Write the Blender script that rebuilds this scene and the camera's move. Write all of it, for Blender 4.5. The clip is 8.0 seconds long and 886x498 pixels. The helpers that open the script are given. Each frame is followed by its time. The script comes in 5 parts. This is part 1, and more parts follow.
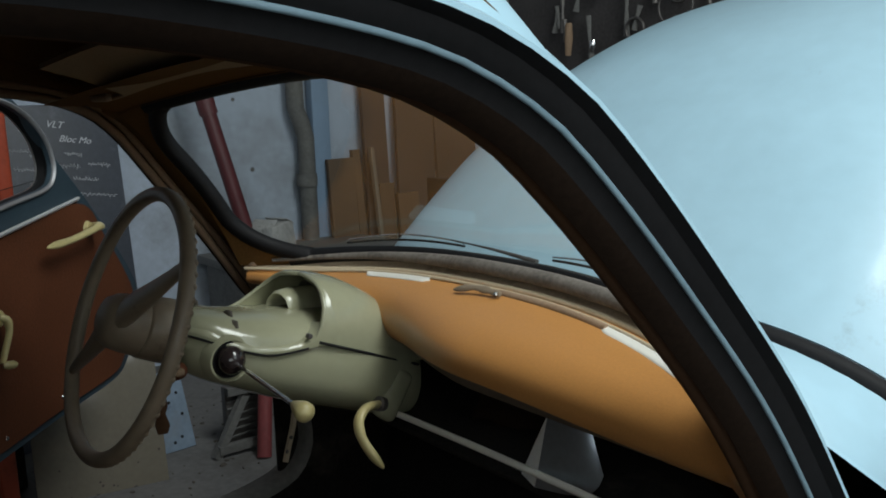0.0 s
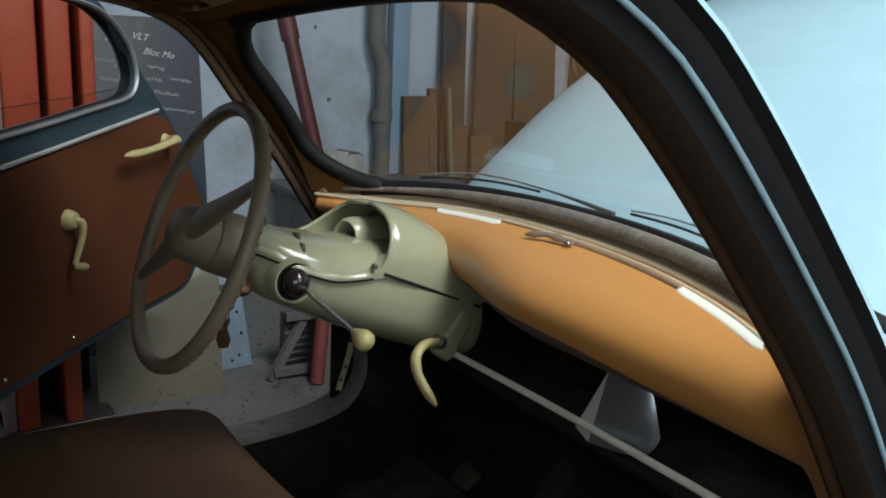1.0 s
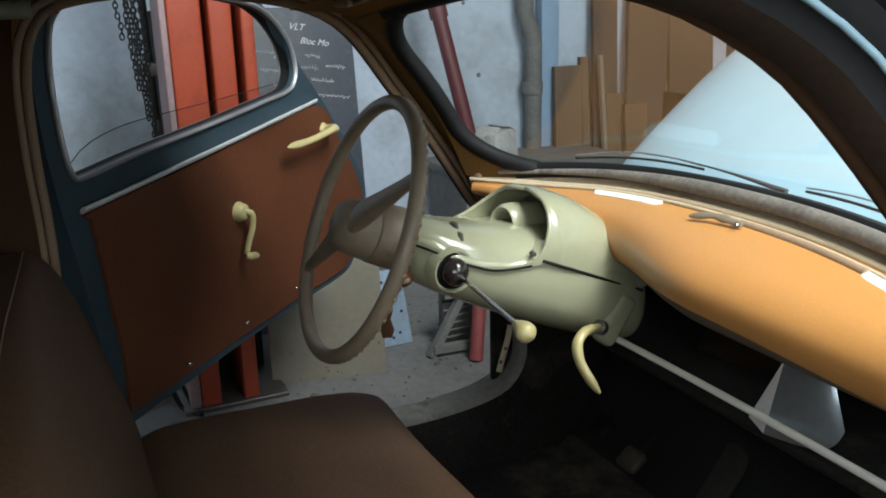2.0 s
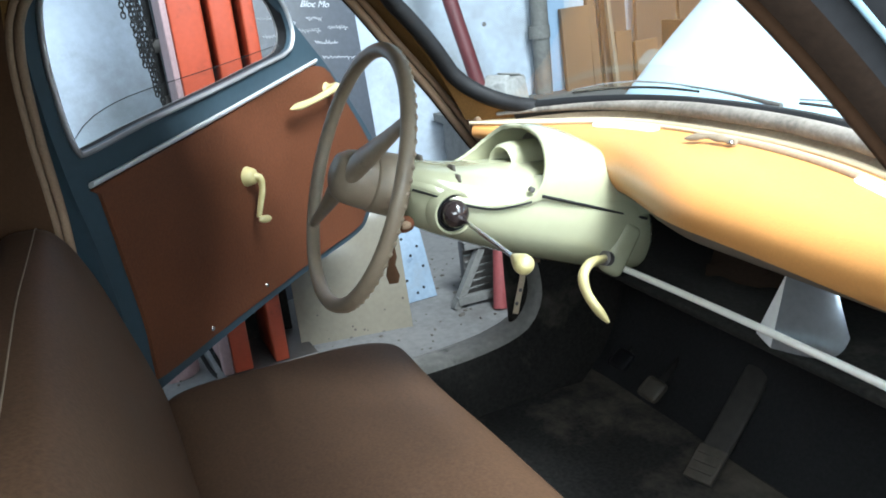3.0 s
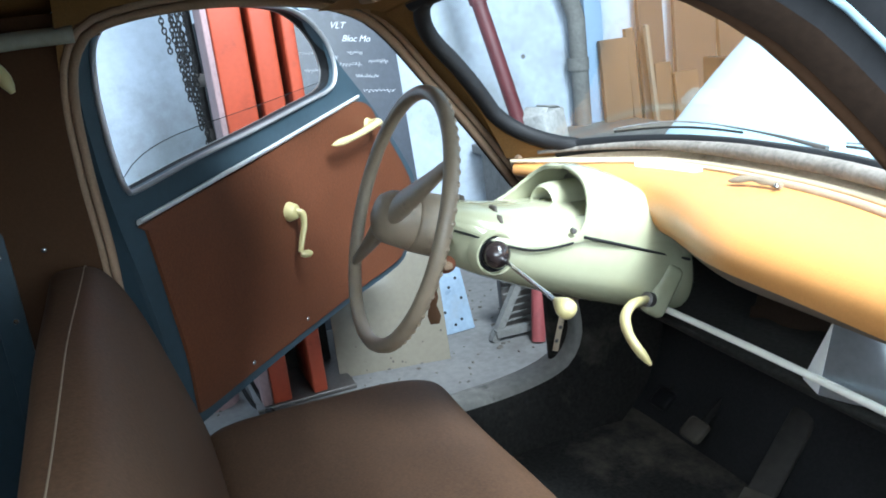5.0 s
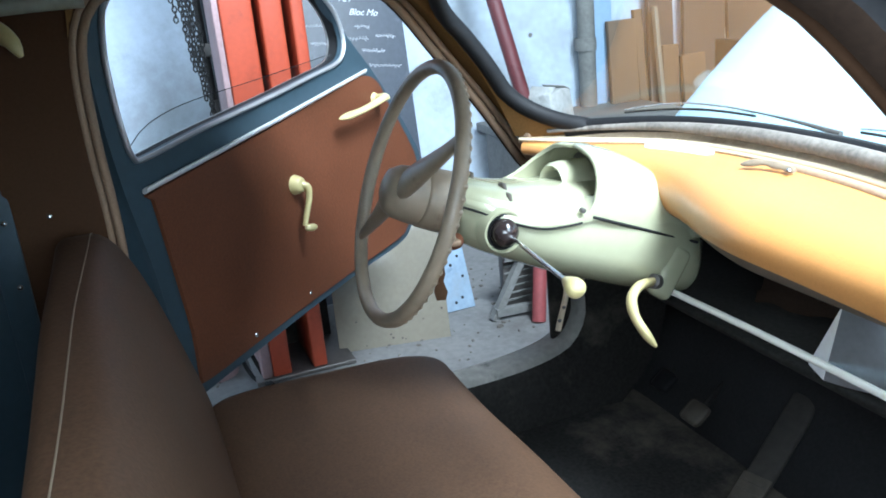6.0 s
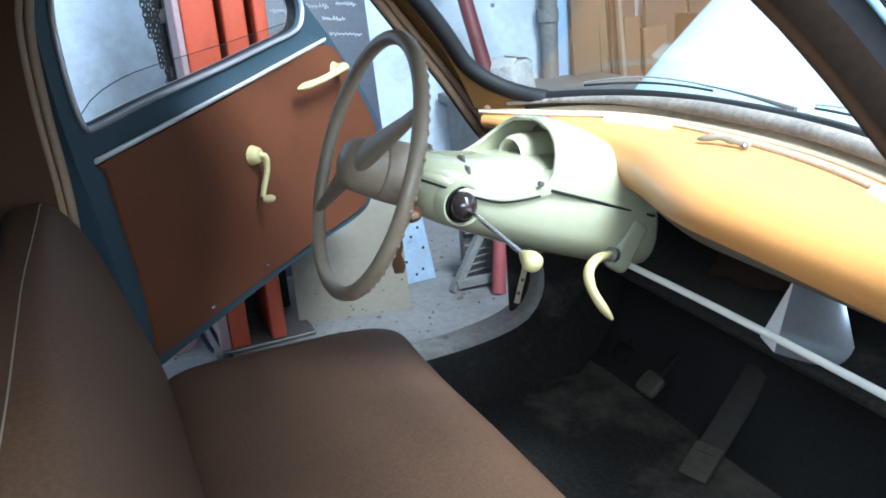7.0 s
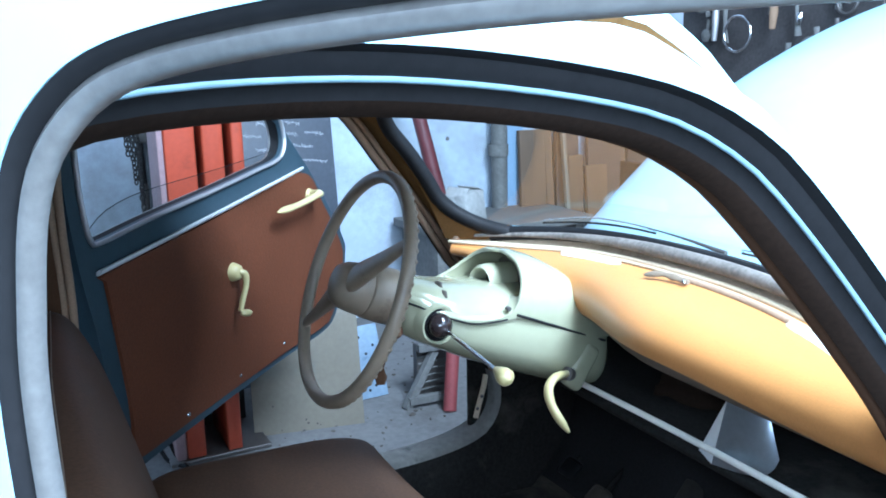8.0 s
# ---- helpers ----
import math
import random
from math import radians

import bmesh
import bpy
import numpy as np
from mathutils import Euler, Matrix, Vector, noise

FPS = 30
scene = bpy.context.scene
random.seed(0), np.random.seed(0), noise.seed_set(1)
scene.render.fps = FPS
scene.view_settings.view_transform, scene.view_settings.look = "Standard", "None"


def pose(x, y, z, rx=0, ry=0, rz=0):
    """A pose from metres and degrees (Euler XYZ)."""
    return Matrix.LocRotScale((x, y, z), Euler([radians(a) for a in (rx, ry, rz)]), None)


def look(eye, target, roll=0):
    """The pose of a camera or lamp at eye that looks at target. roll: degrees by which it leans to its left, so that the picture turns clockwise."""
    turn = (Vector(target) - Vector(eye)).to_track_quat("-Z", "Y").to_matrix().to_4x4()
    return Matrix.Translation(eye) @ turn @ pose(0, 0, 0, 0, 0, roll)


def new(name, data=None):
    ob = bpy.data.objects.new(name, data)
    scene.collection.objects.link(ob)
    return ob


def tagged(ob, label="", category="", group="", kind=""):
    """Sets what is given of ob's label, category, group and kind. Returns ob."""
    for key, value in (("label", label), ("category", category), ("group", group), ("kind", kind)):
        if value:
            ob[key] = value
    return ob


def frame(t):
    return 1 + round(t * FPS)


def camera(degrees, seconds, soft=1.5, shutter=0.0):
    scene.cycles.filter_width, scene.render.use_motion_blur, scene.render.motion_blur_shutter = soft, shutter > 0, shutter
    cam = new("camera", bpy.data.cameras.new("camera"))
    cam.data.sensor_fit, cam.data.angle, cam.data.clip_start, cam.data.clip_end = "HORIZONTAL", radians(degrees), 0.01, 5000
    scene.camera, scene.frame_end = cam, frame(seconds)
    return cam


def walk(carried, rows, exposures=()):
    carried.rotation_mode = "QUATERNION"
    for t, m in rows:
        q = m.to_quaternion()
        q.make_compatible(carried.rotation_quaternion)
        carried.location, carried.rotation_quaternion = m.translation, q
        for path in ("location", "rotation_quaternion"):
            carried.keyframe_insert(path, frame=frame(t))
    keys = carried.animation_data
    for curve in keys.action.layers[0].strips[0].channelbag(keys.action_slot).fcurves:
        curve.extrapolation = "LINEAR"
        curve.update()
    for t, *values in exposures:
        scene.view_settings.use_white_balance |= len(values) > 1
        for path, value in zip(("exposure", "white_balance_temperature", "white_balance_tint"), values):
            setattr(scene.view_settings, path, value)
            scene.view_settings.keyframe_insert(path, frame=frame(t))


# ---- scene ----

cam = camera(54.5, 8.0, soft=1.8)
PATH = [
    (0, (0.96, -0.411, 1.252), (-0.564, 0.834, 0.895), -1.7),
    (0.5, (0.945, -0.408, 1.243), (-0.616, 0.776, 0.842), 1.5),
    (1, (0.931, -0.406, 1.234), (-0.66, 0.709, 0.756), 3.0),
    (1.5, (0.932, -0.398, 1.219), (-0.6, 0.788, 0.72), 5.3),
    (2, (0.912, -0.404, 1.259), (-0.837, 0.394, 0.706), -1.4),
    (2.2, (0.913, -0.401, 1.258), (-0.823, 0.342, 0.599), -2.6),
    (3.3, (0.955, -0.363, 1.232), (-0.811, 0.342, 0.613), -7.7),
    (3.5, (0.95, -0.359, 1.239), (-0.828, 0.323, 0.627), -7.7),
    (4, (0.967, -0.366, 1.252), (-0.847, 0.253, 0.679), -8.2),
    (4.5, (0.965, -0.367, 1.252), (-0.833, 0.32, 0.707), -7.5),
    (4.7, (0.957, -0.37, 1.256), (-0.847, 0.296, 0.706), -7.4),
    (5.8, (0.93, -0.393, 1.261), (-0.853, 0.269, 0.643), -5.6),
    (6, (0.935, -0.39, 1.256), (-0.854, 0.257, 0.637), -5.5),
    (6.5, (0.946, -0.389, 1.265), (-0.85, 0.254, 0.664), -5.4),
    (7, (0.932, -0.382, 1.257), (-0.804, 0.332, 0.567), -4.5),
    (7.5, (0.993, -0.425, 1.285), (-0.803, 0.286, 0.766), -3.6),
    (8, (1.05, -0.508, 1.311), (-0.689, 0.38, 0.88), -1.2),
]
EXPOSURES = [(0.0, -2.75, 7450, 10), (0.6, -2.35, 7500, 10), (1.5, -2.0, 7450, 10), (2.2, -1.15, 7350, 9), (3.3, 0.0, 6550, 7), (4.5, 0.0, 6450, 7), (5.8, 0.0, 6150, 7), (7.2, -0.05, 5950, 8), (8.0, -0.35, 5350, 8)]
walk(cam, [(t, look(eye, target, roll)) for t, eye, target, roll in PATH], EXPOSURES)

# ---- light ----
world = bpy.data.worlds.new("sky")
scene.world = world
world.use_nodes = True
wn = world.node_tree.nodes
sky = wn.new("ShaderNodeTexSky")
sky.sky_type, sky.sun_disc = "NISHITA", False
sky.sun_elevation, sky.sun_rotation = radians(42), radians(110)
world.node_tree.links.new(sky.outputs[0], wn["Background"].inputs[0])
wn["Background"].inputs[1].default_value = 0.12


def area_light(name, eye, target, sx, sy, watts, colour):
    data = bpy.data.lights.new(name, "AREA")
    data.shape, data.size, data.size_y, data.energy, data.color = "RECTANGLE", sx, sy, watts, colour
    ob = new(name, data)
    ob.matrix_world = look(eye, target)
    return ob


# daylight through the wide garage door beside and behind the car
area_light("door_daylight", (2.55, -0.7, 2.35), (-0.2, 0.2, 1.0), 4.6, 2.4, 640, (0.74, 0.88, 1.0))
# two added fill lamps, from behind and from overhead, without a known source
area_light("rear_fill", (-1.2, -4.8, 1.6), (-1.6, 1.0, 0.9), 3.2, 2.5, 85, (0.74, 0.88, 1.0))
area_light("overhead_fill", (1.7, 1.1, 4.38), (0.4, 0.7, 0.9), 1.5, 2.4, 1150, (0.78, 0.90, 1.0))


# ---- materials ----
def rgb(c):
    return (*c, 1.0)


def material(name, colour, rough=0.5, metal=0.0, vary=0.12, scale=6.0, fine=60.0, bump=0.0, stain=None, stain_amount=0.0,
             coat=0.0, sheen=0.0, spec=0.5):
    """A surface with two scales of variation, optional stains and fine relief."""
    m = bpy.data.materials.new(name)
    m.use_nodes = True
    n, l = m.node_tree.nodes, m.node_tree.links
    b = n["Principled BSDF"]
    tc = n.new("ShaderNodeTexCoord")
    big, small = n.new("ShaderNodeTexNoise"), n.new("ShaderNodeTexNoise")
    big.inputs["Scale"].default_value, small.inputs["Scale"].default_value = scale, fine
    big.inputs["Detail"].default_value = 5.0
    small.inputs["Detail"].default_value = 3.0
    for t in (big, small):
        l.new(tc.outputs["Object"], t.inputs["Vector"])
    add = n.new("ShaderNodeMath")
    add.operation = "ADD"
    l.new(big.outputs["Fac"], add.inputs[0])
    l.new(small.outputs["Fac"], add.inputs[1])
    ramp = n.new("ShaderNodeMapRange")
    ramp.inputs["From Min"].default_value, ramp.inputs["From Max"].default_value = 0.6, 1.4
    l.new(add.outputs[0], ramp.inputs["Value"])
    mix = n.new("ShaderNodeMix")
    mix.data_type = "RGBA"
    mix.inputs[6].default_value = rgb([c * (1 - vary) for c in colour])
    mix.inputs[7].default_value = rgb([min(1, c * (1 + vary)) for c in colour])
    l.new(ramp.outputs[0], mix.inputs[0])
    out = mix.outputs[2]
    if stain:
        st = n.new("ShaderNodeTexNoise")
        st.inputs["Scale"].default_value, st.inputs["Detail"].default_value, st.inputs["Roughness"].default_value = scale * 0.6, 8, 0.7
        l.new(tc.outputs["Object"], st.inputs["Vector"])
        r2 = n.new("ShaderNodeMapRange")
        r2.inputs["From Min"].default_value, r2.inputs["From Max"].default_value = 0.68 - 0.3 * stain_amount, 0.78 - 0.2 * stain_amount
        l.new(st.outputs["Fac"], r2.inputs["Value"])
        m2 = n.new("ShaderNodeMix")
        m2.data_type = "RGBA"
        m2.inputs[7].default_value = rgb(stain)
        l.new(r2.outputs[0], m2.inputs[0])
        l.new(out, m2.inputs[6])
        out = m2.outputs[2]
    l.new(out, b.inputs["Base Color"])
    rr = n.new("ShaderNodeMapRange")
    rr.inputs["To Min"].default_value, rr.inputs["To Max"].default_value = max(0.02, rough - 0.08), min(1, rough + 0.1)
    l.new(big.outputs["Fac"], rr.inputs["Value"])
    l.new(rr.outputs[0], b.inputs["Roughness"])
    b.inputs["Metallic"].default_value = metal
    b.inputs["Coat Weight"].default_value = coat
    b.inputs["Coat Roughness"].default_value = 0.08
    b.inputs["Sheen Weight"].default_value = sheen
    b.inputs["Specular IOR Level"].default_value = spec
    if bump:
        bp = n.new("ShaderNodeBump")
        bp.inputs["Strength"].default_value, bp.inputs["Distance"].default_value = bump, 0.002
        l.new(add.outputs[0], bp.inputs["Height"])
        l.new(bp.outputs[0], b.inputs["Normal"])
    return m


PAINT = material("pale_blue_paint", (0.36, 0.56, 0.66), 0.32, vary=0.05, coat=0.3, fine=25, stain=(0.25, 0.36, 0.42), stain_amount=0.15)
# lip paint: the body's pale blue dimmed in the colour to look less lit
LIP_PAINT = material("dimmed_pale_blue_paint", (0.20, 0.31, 0.37), 0.5, vary=0.15, scale=12, stain=(0.07, 0.07, 0.065), stain_amount=0.35)
TREAD = material("worn_pedal_tread", (0.062, 0.052, 0.040), 0.7, vary=0.3, scale=20, bump=0.2)
DUSTY_RUBBER = material("dusty_pedal_rubber", (0.032, 0.028, 0.024), 0.75, vary=0.4, scale=12, bump=0.2, stain=(0.06, 0.05, 0.04), stain_amount=0.3)
VISOR = material("pale_tan_visor_cloth", (0.30, 0.22, 0.14), 0.85, vary=0.15, fine=250, bump=0.12, spec=0.15)
DOOR_PAINT = material("slate_blue_paint", (0.032, 0.054, 0.070), 0.45, vary=0.12, bump=0.05, spec=0.3)
HARDBOARD = material("red_brown_leathercloth", (0.112, 0.037, 0.017), 0.55, spec=0.25, vary=0.22, scale=7, fine=180, bump=0.4)
SEAT = material("dark_brown_leathercloth", (0.080, 0.0435, 0.0255), 0.6, vary=0.3, scale=5, fine=200, bump=0.16, spec=0.16)
CLOTH = material("ochre_headlining", (0.13, 0.066, 0.022), 0.9, spec=0.1, vary=0.22, fine=250, bump=0.35, stain=(0.07, 0.035, 0.015), stain_amount=0.35)
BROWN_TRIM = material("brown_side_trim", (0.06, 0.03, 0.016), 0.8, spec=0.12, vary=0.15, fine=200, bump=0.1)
JAMB_FELT = material("dark_jamb_felt", (0.020, 0.012, 0.008), 0.9, vary=0.3, fine=200, bump=0.2, spec=0.1)
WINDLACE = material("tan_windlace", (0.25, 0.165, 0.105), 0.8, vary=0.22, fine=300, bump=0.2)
ORANGE = material("orange_tan_dash_leathercloth", (0.56, 0.25, 0.075), 0.34, vary=0.09, scale=3, fine=260, bump=0.08, spec=0.7)
CREAM = material("cream_green_enamel", (0.325, 0.322, 0.215), 0.22, vary=0.05, scale=8, coat=0.5)
IVORY = material("ivory_plastic", (0.52, 0.44, 0.21), 0.3, vary=0.08, scale=12, coat=0.3)
WHEELP = material("beige_wheel_plastic", (0.23, 0.178, 0.125), 0.42, vary=0.14, scale=25, stain=(0.12, 0.08, 0.05), stain_amount=0.35)
RUBBER = material("old_black_rubber", (0.009, 0.009, 0.010), 0.62, vary=0.3, fine=120, bump=0.1, spec=0.2)
GREY_RUBBER = material("dusty_grey_rubber", (0.17, 0.15, 0.13), 0.8, vary=0.4, scale=14, fine=140, bump=0.3, stain=(0.045, 0.038, 0.033), stain_amount=0.45)
CHROME = material("chrome", (0.75, 0.75, 0.76), 0.16, metal=1.0, vary=0.05)
ALU = material("dull_aluminium", (0.44, 0.44, 0.45), 0.5, metal=0.8, vary=0.1, fine=120)
OLD_ALU = material("weathered_aluminium", (0.34, 0.33, 0.315), 0.36, metal=0.85, vary=0.2, scale=14, fine=160, bump=0.1)
BARE_STEEL = material("bare_sheet_metal", (0.36, 0.41, 0.45), 0.3, metal=0.85, vary=0.12, scale=5, fine=90)
STEEL = material("dark_steel", (0.14, 0.13, 0.125), 0.5, metal=0.8, vary=0.2)
IRON = material("black_iron", (0.018, 0.017, 0.017), 0.6, metal=0.3, vary=0.3, scale=20)
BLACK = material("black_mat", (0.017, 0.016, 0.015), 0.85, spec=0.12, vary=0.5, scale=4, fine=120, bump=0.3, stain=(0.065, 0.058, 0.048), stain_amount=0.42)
FLOOR_MAT = material("worn_floor_mat", (0.024, 0.023, 0.022), 0.85, spec=0.12, vary=0.5, scale=1.9, fine=120, bump=0.3, stain=(0.145, 0.122, 0.096), stain_amount=0.62)
FELT = material("black_underfelt", (0.013, 0.013, 0.0135), 0.75, vary=0.5, scale=5, fine=150, bump=0.3, spec=0.3)
SILL = material("dusty_sill_mat", (0.20, 0.195, 0.18), 0.85, vary=0.3, scale=10, bump=0.25, stain=(0.03, 0.03, 0.03), stain_amount=0.3)
STRIP = material("polished_aluminium_strip", (0.82, 0.83, 0.84), 0.32, metal=0.35, vary=0.05, fine=120)
DUSTY = material("dusty_grey_green_tube", (0.26, 0.26, 0.21), 0.6, vary=0.2, scale=12, stain=(0.12, 0.11, 0.09), stain_amount=0.3)
PIPING = material("cream_cloth_piping", (0.55, 0.45, 0.31), 0.6, vary=0.12, fine=200, bump=0.1, stain=(0.3, 0.22, 0.14), stain_amount=0.25)
LEDGE = material("dusty_tan_ledge_cloth", (0.46, 0.35, 0.24), 0.75, vary=0.2, scale=12, fine=150, bump=0.1, stain=(0.22, 0.15, 0.09), stain_amount=0.4)
TAN_STRIP = material("faded_tan_strip", (0.33, 0.22, 0.14), 0.6, vary=0.2, fine=150, bump=0.1)
PINK_GREY = material("pink_grey_paint", (0.26, 0.17, 0.175), 0.6, vary=0.2, scale=5)
JACKRED = material("dull_red_paint", (0.20, 0.04, 0.042), 0.6, vary=0.2, scale=10)
DEBRIS = material("dark_grit", (0.09, 0.08, 0.07), 0.9, vary=0.5, scale=3)
WHITE_TRIM = material("white_plastic", (0.88, 0.86, 0.78), 0.3, vary=0.04, coat=0.6)
MIRROR = material("painted_metal_plate", (0.20, 0.27, 0.35), 0.3, vary=0.2, scale=9, stain=(0.2, 0.24, 0.28), stain_amount=0.4)
CARD = material("crumpled_grey_card", (0.36, 0.36, 0.35), 0.8, vary=0.25, scale=14, bump=0.4, stain=(0.14, 0.14, 0.14), stain_amount=0.4)
RED = material("red_lift_paint", (0.33, 0.052, 0.023), 0.42, vary=0.14, scale=4, stain=(0.06, 0.016, 0.010), stain_amount=0.45, bump=0.05)
PLASTER = material("whitewashed_plaster", (0.39, 0.455, 0.54), 0.9, vary=0.1, scale=1.6, fine=30, bump=0.25, stain=(0.25, 0.275, 0.30), stain_amount=0.65)
CONCRETE = material("stained_concrete", (0.14, 0.138, 0.136), 0.85, vary=0.25, scale=3, fine=40, bump=0.3, stain=(0.08, 0.075, 0.07), stain_amount=0.5)
MAROON = material("maroon_pipe_paint", (0.10, 0.022, 0.026), 0.5, vary=0.2, scale=10)
GREYPIPE = material("grey_iron_pipe", (0.12, 0.12, 0.115), 0.7, vary=0.3, scale=9)
BLUEPAINT = material("pale_blue_wall_paint", (0.20, 0.30, 0.42), 0.7, vary=0.1)


def timber(name, dark, light, rough=0.75):
    """Weathered boards: grain drawn out along the board, with darker weather marks."""
    m = material(name, light, rough, vary=0.2, scale=5, fine=30, bump=0.2, stain=dark, stain_amount=0.5)
    n, l = m.node_tree.nodes, m.node_tree.links
    tc = next(x for x in n if x.bl_idname == "ShaderNodeTexCoord")
    mp = n.new("ShaderNodeMapping")
    mp.inputs["Scale"].default_value = (3.0, 3.0, 0.25)
    l.new(tc.outputs["Object"], mp.inputs["Vector"])
    for x in n:
        if x.bl_idname == "ShaderNodeTexNoise":
            l.new(mp.outputs[0], x.inputs["Vector"])
    return m


WOOD = timber("worn_brown_plywood", (0.033, 0.022, 0.015), (0.115, 0.074, 0.045))
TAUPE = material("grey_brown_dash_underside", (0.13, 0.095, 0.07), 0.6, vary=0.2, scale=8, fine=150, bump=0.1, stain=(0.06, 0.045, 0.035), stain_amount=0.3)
DARKWOOD = material("dark_timber", (0.065, 0.050, 0.042), 0.8, vary=0.3, scale=5, bump=0.2)
SLATE = material("chalkboard_slate", (0.035, 0.042, 0.055), 0.5, vary=0.25, scale=5, stain=(0.12, 0.13, 0.15), stain_amount=0.35)
CHALK = material("chalk", (0.5, 0.52, 0.55), 0.9, vary=0.2, fine=200)
CREAM_BOARD = material("cream_board", (0.19, 0.17, 0.135), 0.14, vary=0.1, scale=5, stain=(0.2, 0.16, 0.1), stain_amount=0.2)
TOOLBOARD = material("oily_tool_wall", (0.05, 0.045, 0.045), 0.8, vary=0.4, scale=6, bump=0.2)


def thin_glass_material(name):
    """A thin clear pane: see-through, with a Fresnel gloss."""
    m = bpy.data.materials.new(name)
    m.use_nodes = True
    n, l = m.node_tree.nodes, m.node_tree.links
    n.remove(n["Principled BSDF"])
    clear, gloss, mix, fr = (n.new("ShaderNodeBsdf" + "Transparent"), n.new("ShaderNodeBsdf" + "Glossy"), n.new("ShaderNodeMixShader"), n.new("ShaderNodeLayerWeight"))
    clear.inputs["Color"].default_value = rgb((0.93, 0.95, 0.94))
    gloss.inputs["Roughness"].default_value = 0.015
    fr.inputs["Blend"].default_value = 0.5
    power, share = n.new("ShaderNodeMath"), n.new("ShaderNodeMath")
    power.operation, share.operation = "POWER", "MULTIPLY_ADD"
    power.inputs[1].default_value = 4.5
    share.inputs[1].default_value, share.inputs[2].default_value = 0.85, 0.065
    l.new(fr.outputs["Facing"], power.inputs[0])
    l.new(power.outputs[0], share.inputs[0])
    l.new(share.outputs[0], mix.inputs[0])
    l.new(clear.outputs[0], mix.inputs[1])
    l.new(gloss.outputs[0], mix.inputs[2])
    l.new(mix.outputs[0], n["Material Output"].inputs["Surface"])
    return m


PANE = thin_glass_material("thin_clear_pane")
DARK_GLASS = material("smoked_knob", (0.030, 0.022, 0.022), 0.12, vary=0.2, coat=0.5)


# ---- mesh helpers ----
def part(name, bm, mat, parent=None, label="", smooth=True):
    me = bpy.data.meshes.new(name)
    bmesh.ops.recalc_face_normals(bm, faces=bm.faces)
    for f in bm.faces:
        f.smooth = smooth
    for e in bm.edges:
        e.smooth = len(e.link_faces) != 2 or e.calc_face_angle(0) < 0.9
    bm.to_mesh(me)
    bm.free()
    me.materials.append(mat)
    ob = new(name, me)
    if parent is not None:
        ob.parent = parent
    if label:
        ob["label"] = label
    return ob


def empty(name, parent=None, at=None):
    ob = new(name)
    ob.empty_display_size = 0.1
    if at is not None:
        ob.matrix_world = at
    if parent is not None:
        ob.parent = parent
    return ob


def curve_points(pts, n, closed=False):
    """Catmull-Rom through the points, evenly spaced, n samples."""
    p = [Vector(q) for q in pts]
    m = len(p)
    dense = []
    segs = m if closed else m - 1
    for i in range(segs):
        a, b, c, d = ((p[(i + k) % m] if closed else p[min(max(i + k, 0), m - 1)]) for k in (-1, 0, 1, 2))
        for j in range(16):
            t = j / 16
            dense.append(0.5 * (2 * b + (c - a) * t + (2 * a - 5 * b + 4 * c - d) * t * t + (3 * b - a - 3 * c + d) * t ** 3))
    dense.append(p[0].copy() if closed else p[-1].copy())
    cum = [0.0]
    for a, b in zip(dense, dense[1:]):
        cum.append(cum[-1] + (b - a).length)
    out, k = [], 0
    for i in range(n):
        s = cum[-1] * i / (n if closed else n - 1)
        while k < len(cum) - 2 and cum[k + 1] < s:
            k += 1
        w = (s - cum[k]) / max(1e-9, cum[k + 1] - cum[k])
        out.append(dense[k].lerp(dense[k + 1], w))
    return out


def grid(bm, rows, closed_u=False, closed_v=False, flip=False):
    """Faces between rows of points."""
    vs = [[bm.verts.new(p) for p in row] for row in rows]
    nr, nc = len(vs), len(vs[0])
    for i in range(nr if closed_v else nr - 1):
        for j in range(nc if closed_u else nc - 1):
            q = (vs[i][j], vs[i][(j + 1) % nc], vs[(i + 1) % nr][(j + 1) % nc], vs[(i + 1) % nr][j])
            if len(set(q)) == 4:
                bm.faces.new(q)
    return vs


def sheet(rows, closed_u=False, closed_v=False, thick=0.0):
    bm = bmesh.new()
    grid(bm, rows, closed_u, closed_v)
    if thick:
        bmesh.ops.recalc_face_normals(bm, faces=bm.faces)
        bmesh.ops.solidify(bm, geom=bm.faces[:], thickness=thick)
    return bm


def tube(pts, radius, sides=10, closed=False, flat=1.0, bm=None, caps=True):
    """A round bar along the points; radius may be a number or one for each point."""
    bm = bm or bmesh.new()
    p = [Vector(q) for q in pts]
    n = len(p)
    radii = radius if isinstance(radius, (list, tuple)) else [radius] * n
    rings, up = [], None
    for i in range(n):
        d = (p[(i + 1) % n] - p[i - 1]) if closed else (p[min(i + 1, n - 1)] - p[max(i - 1, 0)])
        d.normalize()
        if up is None:
            up = d.orthogonal().normalized()
        up = (up - d * up.dot(d)).normalized()
        side = d.cross(up)
        rings.append([p[i] + radii[i] * (math.cos(2 * math.pi * k / sides) * up + flat * math.sin(2 * math.pi * k / sides) * side) for k in range(sides)])
    vs = grid(bm, rings, closed_u=True, closed_v=closed)
    if caps and not closed:
        bm.faces.new(vs[0][::-1])
        bm.faces.new(vs[-1])
    return bm


